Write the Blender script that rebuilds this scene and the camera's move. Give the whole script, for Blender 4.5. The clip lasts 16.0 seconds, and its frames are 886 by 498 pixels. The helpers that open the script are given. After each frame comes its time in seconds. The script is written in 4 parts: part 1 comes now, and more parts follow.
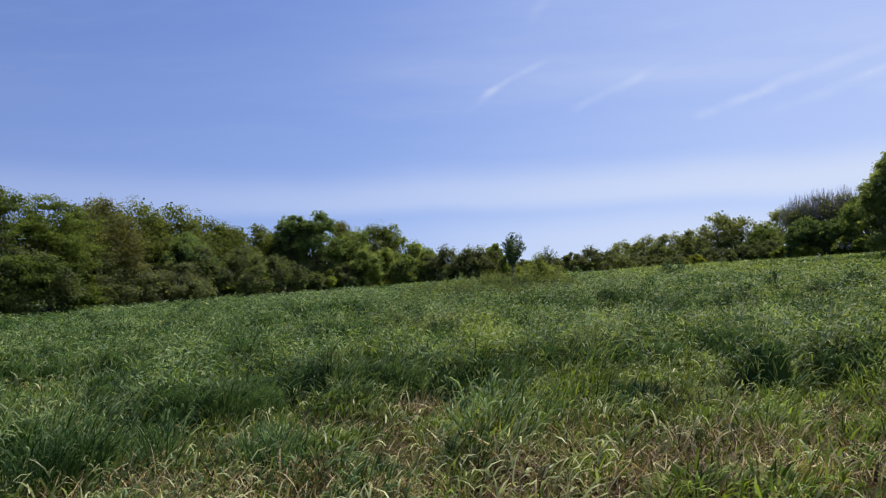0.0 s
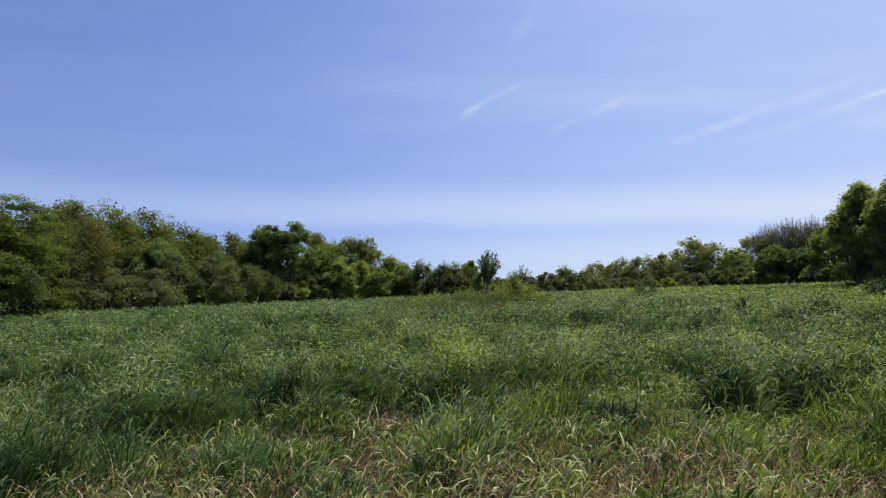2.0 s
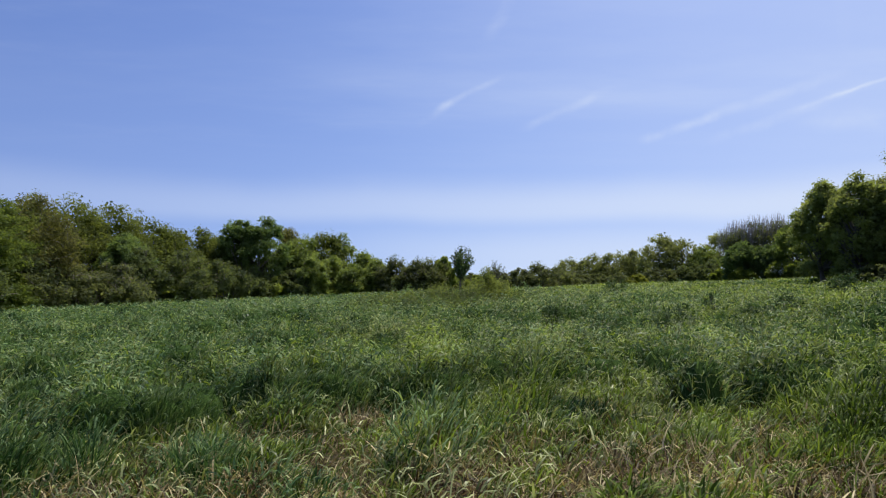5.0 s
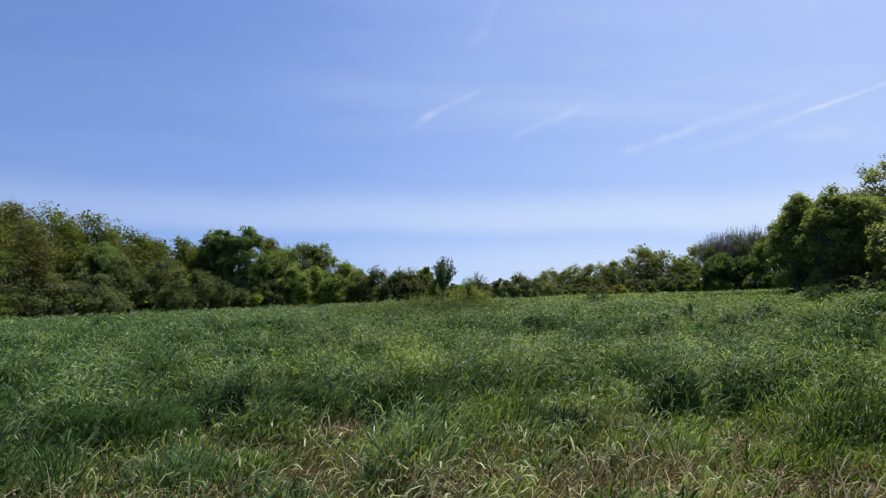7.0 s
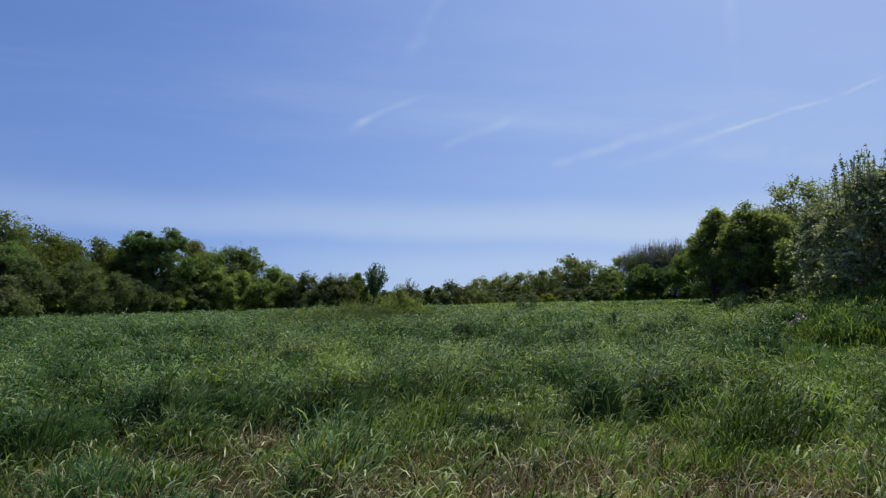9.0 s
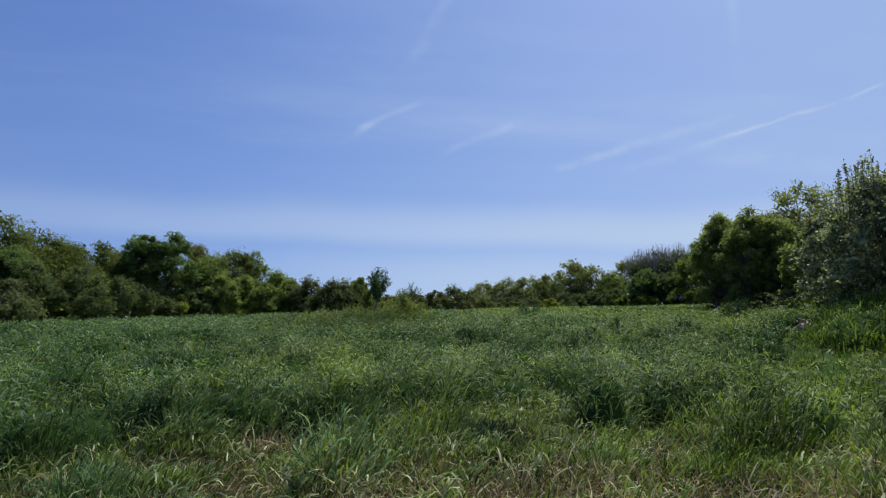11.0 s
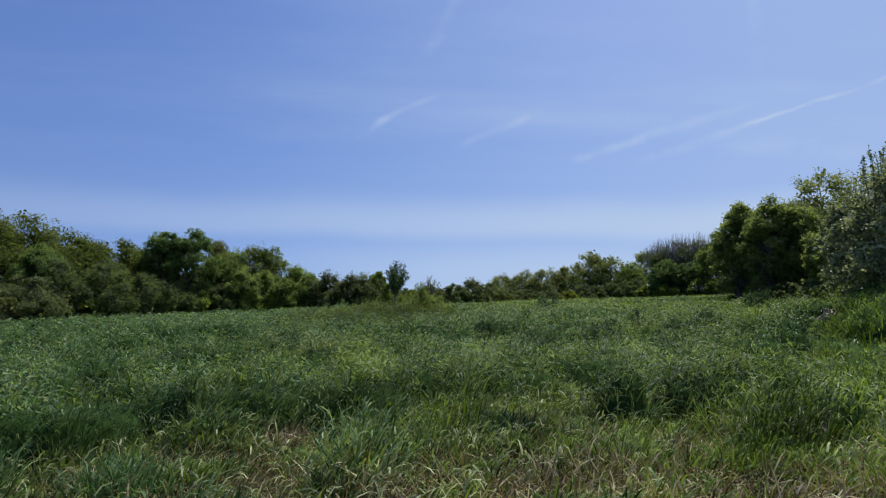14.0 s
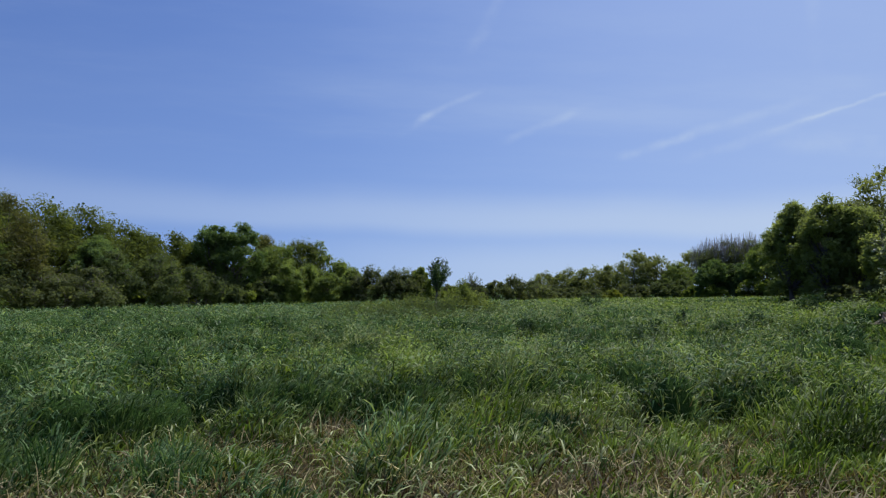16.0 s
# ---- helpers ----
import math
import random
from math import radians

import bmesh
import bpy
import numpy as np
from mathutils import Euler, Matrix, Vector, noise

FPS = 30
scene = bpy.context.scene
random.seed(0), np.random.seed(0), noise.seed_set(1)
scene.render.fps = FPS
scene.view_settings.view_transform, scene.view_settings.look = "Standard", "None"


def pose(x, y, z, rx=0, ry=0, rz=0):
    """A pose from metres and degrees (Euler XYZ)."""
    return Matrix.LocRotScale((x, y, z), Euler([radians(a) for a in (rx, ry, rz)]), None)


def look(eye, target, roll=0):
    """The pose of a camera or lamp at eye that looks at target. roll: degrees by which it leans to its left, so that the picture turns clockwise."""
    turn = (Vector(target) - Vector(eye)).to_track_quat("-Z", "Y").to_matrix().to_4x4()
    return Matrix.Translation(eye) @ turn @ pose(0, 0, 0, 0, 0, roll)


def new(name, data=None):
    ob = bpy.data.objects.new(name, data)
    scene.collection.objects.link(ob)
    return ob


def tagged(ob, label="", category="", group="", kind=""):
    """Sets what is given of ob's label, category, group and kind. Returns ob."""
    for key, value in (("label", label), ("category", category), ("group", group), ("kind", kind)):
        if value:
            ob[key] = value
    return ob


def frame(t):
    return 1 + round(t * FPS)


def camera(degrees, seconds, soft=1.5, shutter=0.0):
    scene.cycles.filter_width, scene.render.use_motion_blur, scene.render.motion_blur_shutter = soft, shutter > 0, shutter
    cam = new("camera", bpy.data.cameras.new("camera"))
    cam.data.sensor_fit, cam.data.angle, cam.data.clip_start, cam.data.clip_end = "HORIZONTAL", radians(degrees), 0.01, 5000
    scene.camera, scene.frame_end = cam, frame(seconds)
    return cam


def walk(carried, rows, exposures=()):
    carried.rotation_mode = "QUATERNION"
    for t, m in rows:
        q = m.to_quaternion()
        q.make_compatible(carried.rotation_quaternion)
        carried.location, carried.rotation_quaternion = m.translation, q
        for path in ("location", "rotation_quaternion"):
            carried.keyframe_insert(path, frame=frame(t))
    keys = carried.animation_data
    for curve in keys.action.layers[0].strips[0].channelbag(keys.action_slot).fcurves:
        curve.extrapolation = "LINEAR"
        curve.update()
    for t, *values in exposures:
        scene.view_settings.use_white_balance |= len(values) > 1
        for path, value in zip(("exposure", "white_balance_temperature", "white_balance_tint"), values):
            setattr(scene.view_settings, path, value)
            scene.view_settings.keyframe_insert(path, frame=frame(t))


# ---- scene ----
# ---------------------------------------------------------------- camera
cam = camera(69.5, 16.0, soft=1.22)
EYE = 1.6        # eye level above the ground at the standpoint
ARM = 0.27       # the camera is held this far in front of the turning body
TURNS = [  # seconds, turn to the left, tilt up, lean
    (0.0, 5.5, 1.28, -1.52), (0.5, 5.06, 1.77, -1.09), (1.0, 4.33, 2.22, -0.76), (1.5, 4.43, 2.57, -0.33),
    (2.0, 3.32, 2.66, 0.4), (2.5, 2.35, 2.5, 0.08), (3.0, 2.19, 2.69, 0.12), (3.5, 1.53, 2.33, 0.07),
    (4.0, 1.11, 2.26, 0.33), (6.5, 0.45, 2.8, 0.22), (7.0, -0.65, 3.25, 0.54), (7.5, -2.82, 3.32, 1.31),
    (8.0, -4.52, 3.83, 0.83), (8.5, -6.12, 3.98, 1.16), (9.0, -6.69, 3.96, 1.25), (11.5, -6.35, 4.41, 1.36),
    (12.0, -6.21, 4.25, 1.28), (12.5, -5.91, 4.18, 1.23), (13.0, -5.66, 4.09, 1.0), (13.5, -5.15, 3.86, 0.67),
    (14.0, -4.85, 3.73, 0.76), (14.5, -4.39, 3.73, 0.86), (15.0, -3.91, 3.71, 1.1), (15.5, -2.89, 3.5, 1.4),
    (16.0, -1.08, 3.32, 1.74)]


def held(yaw, pitch, roll):
    a, b = radians(yaw), radians(pitch)
    eye = Vector((-ARM * math.sin(a), ARM * math.cos(a) - ARM, EYE))
    ahead = Vector((-math.sin(a) * math.cos(b), math.cos(a) * math.cos(b), math.sin(b)))
    return look(eye, eye + 10 * ahead, roll)


walk(cam, [(t, held(a, b, c)) for t, a, b, c in TURNS],
     exposures=[(0.0, 0.05, 6500, 10), (4.0, 0.06, 6450, 9), (7.0, 0.06, 6250, 6), (8.0, -0.24, 5930, 4), (9.0, -0.27, 5900, 4), (12.5, -0.27, 5900, 4),
                (16.0, -0.28, 5930, 5)])

# ---------------------------------------------------------------- sky and sun
SUN_AZ, SUN_EL = 33.0, 63.0      # degrees to the right of +y, and up
sun = new("sun", bpy.data.lights.new("sun", "SUN"))
sun.data.energy, sun.data.angle, sun.data.color = 5.0, radians(0.6), (1.0, 0.95, 0.86)
sun_way = Vector((math.sin(radians(SUN_AZ)) * math.cos(radians(SUN_EL)),
                  math.cos(radians(SUN_AZ)) * math.cos(radians(SUN_EL)), math.sin(radians(SUN_EL))))
sun.matrix_world = look(sun_way * 100, (0, 0, 0))


class Nodes:
    """Short hand for building a node tree."""

    def __init__(self, tree):
        self.tree = tree

    def add(self, kind, **sets):
        n = self.tree.nodes.new(kind)
        for key, value in sets.items():
            if key == "operation":
                n.operation = value
            elif key == "data_type":
                n.data_type = value
            elif key == "blend_type":
                n.blend_type = value
        return n

    def link(self, a, b):
        self.tree.links.new(a, b)

    def put(self, socket, value):
        if isinstance(value, (int, float, tuple)):
            socket.default_value = value
        else:
            self.tree.links.new(value, socket)

    def math(self, op, a, b=0.0, c=0.0, clamp=False):
        n = self.add("ShaderNodeMath", operation=op)
        n.use_clamp = clamp
        for s, v in zip(n.inputs, (a, b, c)):
            self.put(s, v)
        return n.outputs[0]

    def mix(self, fac, a, b):
        n = self.add("ShaderNodeMix", data_type="RGBA")
        self.put(n.inputs[0], fac)
        self.put(n.inputs[6], a)
        self.put(n.inputs[7], b)
        return n.outputs[2]

    def noise(self, vector, scale, detail=3.0, rough=0.55):
        n = self.add("ShaderNodeTexNoise")
        if vector is not None:
            self.link(vector, n.inputs["Vector"])
        n.inputs["Scale"].default_value, n.inputs["Detail"].default_value = scale, detail
        n.inputs["Roughness"].default_value = rough
        return n.outputs[0]

    def ramp(self, fac, stops):
        n = self.add("ShaderNodeValToRGB")
        e = n.color_ramp.elements
        e[0].position, e[0].color = stops[0][0], (*stops[0][1], 1)
        e[1].position, e[1].color = stops[-1][0], (*stops[-1][1], 1)
        for p, c in stops[1:-1]:
            e.new(p).color = (*c, 1)
        self.put(n.inputs[0], fac)
        return n.outputs[0]

    def smooth(self, x, lo, hi):
        n = self.add("ShaderNodeMapRange")
        n.interpolation_type = "SMOOTHSTEP"
        self.put(n.inputs["Value"], x)
        n.inputs["From Min"].default_value, n.inputs["From Max"].default_value = lo, hi
        return n.outputs[0]


def build_sky():
    world = bpy.data.worlds.new("sky")
    scene.world = world
    world.use_nodes = True
    world.node_tree.nodes.clear()
    n = Nodes(world.node_tree)
    sky = n.add("ShaderNodeTexSky")
    sky.sky_type, sky.sun_disc = "NISHITA", False
    sky.sun_elevation, sky.sun_rotation = radians(SUN_EL), radians(SUN_AZ)
    sky.air_density, sky.dust_density, sky.ozone_density = 1.0, 1.6, 3.0
    where = n.add("ShaderNodeTexCoord").outputs["Generated"]
    lift = n.add("ShaderNodeMapping")                  # a clear sky down to the tree tops
    n.link(where, lift.inputs["Vector"])
    lift.inputs["Location"].default_value = (0, 0, 0.16)
    lift.inputs["Scale"].default_value = (1, 1, 0.84)
    n.link(lift.outputs[0], sky.inputs["Vector"])
    sep = n.add("ShaderNodeSeparateXYZ")
    n.link(where, sep.inputs[0])
    x, y, z = sep.outputs
    az = n.math("ARCTAN2", x, y)                       # to the right of +y
    flat = n.math("SQRT", n.math("ADD", n.math("MULTIPLY", x, x), n.math("MULTIPLY", y, y)))
    el = n.math("ARCTAN2", z, flat)
    # thin high cirrus, stretched along the drift
    plane = n.add("ShaderNodeCombineXYZ")
    up = n.math("MAXIMUM", z, 0.03)
    n.put(plane.inputs[0], n.math("DIVIDE", x, up))
    n.put(plane.inputs[1], n.math("DIVIDE", y, up))
    turn = n.add("ShaderNodeMapping")
    n.link(plane.outputs[0], turn.inputs["Vector"])
    turn.inputs["Rotation"].default_value = (0, 0, radians(-52))
    turn.inputs["Scale"].default_value = (0.16, 0.34, 1)
    veil = n.smooth(n.noise(turn.outputs[0], 1.1, 6, 0.6), 0.40, 0.78)
    fine = n.smooth(n.noise(turn.outputs[0], 3.4, 7, 0.65), 0.45, 0.85)
    cloud = n.math("ADD", n.math("MULTIPLY", n.math("MULTIPLY", veil, 0.30), n.math("ADD", 0.35, n.math("MULTIPLY", n.smooth(az, -0.6, 0.3), 0.65))), n.math("MULTIPLY", fine, 0.10))
    cloud = n.math("MULTIPLY", cloud, n.smooth(el, 0.09, 0.32))
    cloud = n.math("ADD", cloud, n.math("MULTIPLY", n.math("SUBTRACT", 1.0, n.smooth(el, 0.0, 0.42)), 0.14))
    # a pale bank of haze cloud low over the trees
    ripple = n.math("MULTIPLY", n.math("SUBTRACT", n.noise(where, 3.0, 3), 0.5), 0.03)
    low = n.math("ADD", el, ripple)
    bank = n.math("MULTIPLY", n.smooth(low, 0.070, 0.098), n.math("SUBTRACT", 1.0, n.smooth(low, 0.105, 0.16)))
    east = n.smooth(az, -0.75, 0.25)                    # the veil thickens towards the sun's side
    bank = n.math("MULTIPLY", bank, n.math("ADD", 0.16, n.math("MULTIPLY", east, 0.26)))
    low_haze = n.math("MULTIPLY", n.math("SUBTRACT", 1.0, n.smooth(low, 0.03, 0.10)), n.math("ADD", 0.05, n.math("MULTIPLY", n.smooth(az, -0.35, 0.15), 0.34)))
    cloud = n.math("ADD", n.math("ADD", n.math("ADD", cloud, low_haze), bank), n.math("MULTIPLY", n.smooth(az, -0.3, 0.85), 0.34))
    # old vapour trails and two steep faint streaks: each along a line, with a length, a width and a strength
    for a0, e0, a1, e1, wide, strong in ((-3.6, 13.2, 0.4, 15.6, 0.24, 0.18), (-2.4, 14.1, 4.8, 17.7, 0.18, 0.24), (5.2, 12.6, 14.8, 16.3, 0.26, 0.17),
                                         (15.8, 11.5, 23.4, 13.3, 0.26, 0.36), (20.0, 12.6, 32.5, 15.7, 0.30, 0.20), (21.0, 10.9, 34.0, 14.6, 0.28, 0.18),
                                         (27.0, 12.8, 46.0, 17.4, 0.12, 0.34), (27.5, 12.4, 41.0, 10.4, 0.50, 0.16), (2.2, 19.5, 8.0, 28.0, 0.40, 0.13),
                                         (30.2, 33.0, 31.7, 16.5, 0.35, 0.15)):
        a0, e0, a1, e1, wide = (radians(v) for v in (a0, e0, a1, e1, wide))
        long = math.hypot(a1 - a0, e1 - e0)
        ux, uy = (a1 - a0) / long, (e1 - e0) / long
        da, de = n.math("SUBTRACT", az, a0), n.math("SUBTRACT", el, e0)
        along = n.math("ADD", n.math("MULTIPLY", da, ux), n.math("MULTIPLY", de, uy))
        wob = n.math("MULTIPLY", n.math("SUBTRACT", n.noise(where, 14.0, 4), 0.5), 0.02)
        off = n.math("ABSOLUTE", n.math("ADD", n.math("SUBTRACT", n.math("MULTIPLY", de, ux), n.math("MULTIPLY", da, uy)), wob))
        across = n.math("SUBTRACT", 1.0, n.smooth(off, 0.0, wide * 2.2))
        ends = n.math("MULTIPLY", n.smooth(along, 0.0, long * 0.25), n.math("SUBTRACT", 1.0, n.smooth(along, long * 0.7, long)))
        torn = n.smooth(n.noise(where, 22.0, 3), 0.2, 0.8)
        cloud = n.math("ADD", cloud, n.math("MULTIPLY", n.math("MULTIPLY", across, ends), n.math("MULTIPLY", torn, strong)))
    cloud = n.math("MINIMUM", cloud, 0.85)
    tint = n.add("ShaderNodeMix", data_type="RGBA", blend_type="MULTIPLY")
    tint.inputs[0].default_value = 1.0
    n.link(sky.outputs[0], tint.inputs[6])
    n.link(n.mix(east, (0.77, 0.86, 1.23, 1), (0.835, 0.925, 1.23, 1)), tint.inputs[7])
    out = n.mix(cloud, tint.outputs[2], (6.35, 7.0, 8.4, 1))
    shade = n.add("ShaderNodeBackground")
    n.link(out, shade.inputs[0])
    shade.inputs[1].default_value = 0.108
    n.link(shade.outputs[0], n.add("ShaderNodeOutputWorld").inputs[0])


build_sky()
scene.view_settings.exposure = 0.0


# ---------------------------------------------------------------- materials
def material(name):
    m = bpy.data.materials.new(name)
    m.use_nodes = True
    m.node_tree.nodes.clear()
    return m, Nodes(m.node_tree)


def leafy(name, dark, mid, light, through_light=0.58, rough=0.6, gloss=0.10, patch=0.45, scatter=0.14, glow=(1.25, 1.2, 0.6, 1), swing=2.0):
    """Foliage: every leaf its own shade, patches of the plant lighter or yellower, some light shining through."""
    m, n = material(name)
    rnd = n.add("ShaderNodeNewGeometry").outputs["Random Per Island"]
    where = n.add("ShaderNodeTexCoord").outputs["Object"]
    own = n.add("ShaderNodeObjectInfo").outputs["Random"]
    f = n.math("ADD", n.math("MULTIPLY", rnd, scatter), n.math("MULTIPLY", n.math("SUBTRACT", n.noise(where, patch, 3), 0.5), swing))
    f = n.math("ADD", f, 0.5 - 0.5 * scatter)
    f = n.math("ADD", f, n.math("MULTIPLY", n.math("SUBTRACT", own, 0.5), 0.2), clamp=True)
    col = n.ramp(f, [(0.08, dark), (0.45, mid), (0.78, light), (1.0, tuple(1.35 * v for v in light))])
    b = n.add("ShaderNodeBsdfPrincipled")
    n.link(col, b.inputs["Base Color"])
    b.inputs["Roughness"].default_value = rough
    b.inputs["Specular IOR Level"].default_value = gloss
    tr = n.add("ShaderNodeBsdfTranslucent")
    warm = n.add("ShaderNodeMix", data_type="RGBA", blend_type="MULTIPLY")
    warm.inputs[0].default_value = 1.0
    n.link(col, warm.inputs[6])
    warm.inputs[7].default_value = glow
    n.link(warm.outputs[2], tr.inputs[0])
    mix = n.add("ShaderNodeMixShader")
    mix.inputs[0].default_value = through_light
    n.link(b.outputs[0], mix.inputs[1])
    n.link(tr.outputs[0], mix.inputs[2])
    n.link(mix.outputs[0], n.add("ShaderNodeOutputMaterial").inputs[0])
    return m


def barky(name, dark, light):
    m, n = material(name)
    where = n.add("ShaderNodeTexCoord").outputs["Object"]
    stretch = n.add("ShaderNodeMapping")
    n.link(where, stretch.inputs["Vector"])
    stretch.inputs["Scale"].default_value = (1, 1, 0.2)
    grain = n.noise(stretch.outputs[0], 22, 5)
    f = n.math("ADD", n.math("MULTIPLY", grain, 0.7), n.math("MULTIPLY", n.noise(where, 1.7, 3), 0.3))
    b = n.add("ShaderNodeBsdfPrincipled")
    n.link(n.ramp(f, [(0.3, dark), (0.7, light)]), b.inputs["Base Color"])
    b.inputs["Roughness"].default_value = 0.9
    bump = n.add("ShaderNodeBump")
    bump.inputs["Strength"].default_value = 0.6
    n.link(grain, bump.inputs["Height"])
    n.link(bump.outputs[0], b.inputs["Normal"])
    n.link(b.outputs[0], n.add("ShaderNodeOutputMaterial").inputs[0])
    return m


def turf():
    """Soil with matted dead grass and moss, greener where the sward closes."""
    m, n = material("matted_turf")
    where = n.add("ShaderNodeTexCoord").outputs["Object"]
    mat = n.add("ShaderNodeMapping")
    n.link(where, mat.inputs["Vector"])
    mat.inputs["Scale"].default_value = (9, 2.5, 6)
    fibre = n.noise(mat.outputs[0], 6, 5, 0.7)
    soil = n.ramp(fibre, [(0.3, (0.028, 0.018, 0.009)), (0.5, (0.080, 0.053, 0.026)), (0.72, (0.18, 0.125, 0.062))])
    green = n.ramp(n.noise(where, 2.6, 6, 0.7), [(0.3, (0.022, 0.042, 0.010)), (0.55, (0.055, 0.092, 0.020)), (0.75, (0.10, 0.145, 0.036))])
    sep = n.add("ShaderNodeSeparateXYZ")
    n.link(where, sep.inputs[0])
    away = n.math("SQRT", n.math("ADD", n.math("MULTIPLY", sep.outputs[0], sep.outputs[0]), n.math("MULTIPLY", sep.outputs[1], sep.outputs[1])))
    far = n.smooth(n.math("ADD", away, n.math("MULTIPLY", n.noise(where, 0.7, 4), 9.0)), 9.0, 15.0)
    b = n.add("ShaderNodeBsdfPrincipled")
    n.link(n.mix(far, soil, green), b.inputs["Base Color"])
    b.inputs["Roughness"].default_value = 0.95
    b.inputs["Specular IOR Level"].default_value = 0.04
    bump = n.add("ShaderNodeBump")
    bump.inputs["Strength"].default_value = 0.8
    bump.inputs["Distance"].default_value = 0.05
    n.link(fibre, bump.inputs["Height"])
    n.link(bump.outputs[0], b.inputs["Normal"])
    n.link(b.outputs[0], n.add("ShaderNodeOutputMaterial").inputs[0])
    return m


def matted():
    """Fine upright fibres in green and brown, darkened to carry the shade inside tufts."""
    m, n = material("shade_core")
    where = n.add("ShaderNodeTexCoord").outputs["Object"]
    fine = n.add("ShaderNodeMapping")
    n.link(where, fine.inputs["Vector"])
    fine.inputs["Scale"].default_value = (14, 14, 4)
    fibre = n.noise(fine.outputs[0], 3, 4, 0.7)
    b = n.add("ShaderNodeBsdfPrincipled")
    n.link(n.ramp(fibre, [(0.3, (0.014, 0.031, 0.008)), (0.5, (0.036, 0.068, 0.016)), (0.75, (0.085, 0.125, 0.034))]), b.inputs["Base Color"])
    b.inputs["Specular IOR Level"].default_value = 0.02
    b.inputs["Roughness"].default_value = 0.9
    bump = n.add("ShaderNodeBump")
    bump.inputs["Strength"].default_value = 1.0
    bump.inputs["Distance"].default_value = 0.04
    n.link(fibre, bump.inputs["Height"])
    n.link(bump.outputs[0], b.inputs["Normal"])
    n.link(b.outputs[0], n.add("ShaderNodeOutputMaterial").inputs[0])
    return m


LEAF = {
    "maple": leafy("maple_leaf", (0.069, 0.101, 0.027), (0.114, 0.154, 0.037), (0.166, 0.210, 0.052), swing=1.5),
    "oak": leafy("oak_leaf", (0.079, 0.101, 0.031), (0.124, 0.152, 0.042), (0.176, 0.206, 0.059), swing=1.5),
    # oak leaf made paler, the haze of distance put into its colour
    "hazed_oak": leafy("hazed_oak_leaf", (0.125, 0.144, 0.060), (0.181, 0.206, 0.083), (0.249, 0.271, 0.112), swing=1.5),
    "olive": leafy("olive_leaf", (0.106, 0.143, 0.048), (0.166, 0.216, 0.066), (0.239, 0.294, 0.092), swing=1.5),
    "russet": leafy("russet_leaf", (0.084, 0.088, 0.038), (0.132, 0.134, 0.050), (0.180, 0.185, 0.067), swing=1.5),
    "dark": leafy("dark_leaf", (0.068, 0.105, 0.044), (0.112, 0.168, 0.062), (0.170, 0.232, 0.084), swing=1.5),
    "grey": leafy("grey_green_leaf", (0.061, 0.081, 0.037), (0.098, 0.126, 0.054), (0.141, 0.172, 0.074), swing=1.5),
    "cherry": leafy("cherry_leaf", (0.133, 0.166, 0.065), (0.211, 0.251, 0.092), (0.305, 0.349, 0.133), 0.6, swing=1.5),
    "silver": leafy("silver_backed_leaf", (0.063, 0.084, 0.038), (0.143, 0.172, 0.083), (0.370, 0.395, 0.279), 0.45, 0.42, 0.5, 1.5, 0.8),
    "weed": leafy("dark_weed_leaf", (0.024, 0.052, 0.018), (0.056, 0.098, 0.034), (0.13, 0.18, 0.066), 0.25, 0.5, 0.12, 3.0, 0.4),
    "bramble": leafy("bramble_leaf", (0.075, 0.10, 0.034), (0.155, 0.19, 0.06), (0.27, 0.31, 0.11)),
    "thicket": leafy("brown_green_leaf", (0.072, 0.087, 0.043), (0.119, 0.139, 0.064), (0.169, 0.194, 0.088), swing=1.5),
    "bright": leafy("fresh_leaf", (0.10, 0.135, 0.028), (0.185, 0.23, 0.045), (0.29, 0.34, 0.08)),
    "yellow": leafy("yellow_leaf", (0.10, 0.12, 0.02), (0.19, 0.21, 0.032), (0.29, 0.31, 0.055)),
    "broad": leafy("broad_leaf", (0.04, 0.07, 0.022), (0.08, 0.12, 0.036), (0.15, 0.20, 0.07), 0.35, 0.5, 0.3),
    "blossom": leafy("white_blossom", (0.35, 0.36, 0.3), (0.55, 0.56, 0.5), (0.75, 0.75, 0.7), 0.3),
}
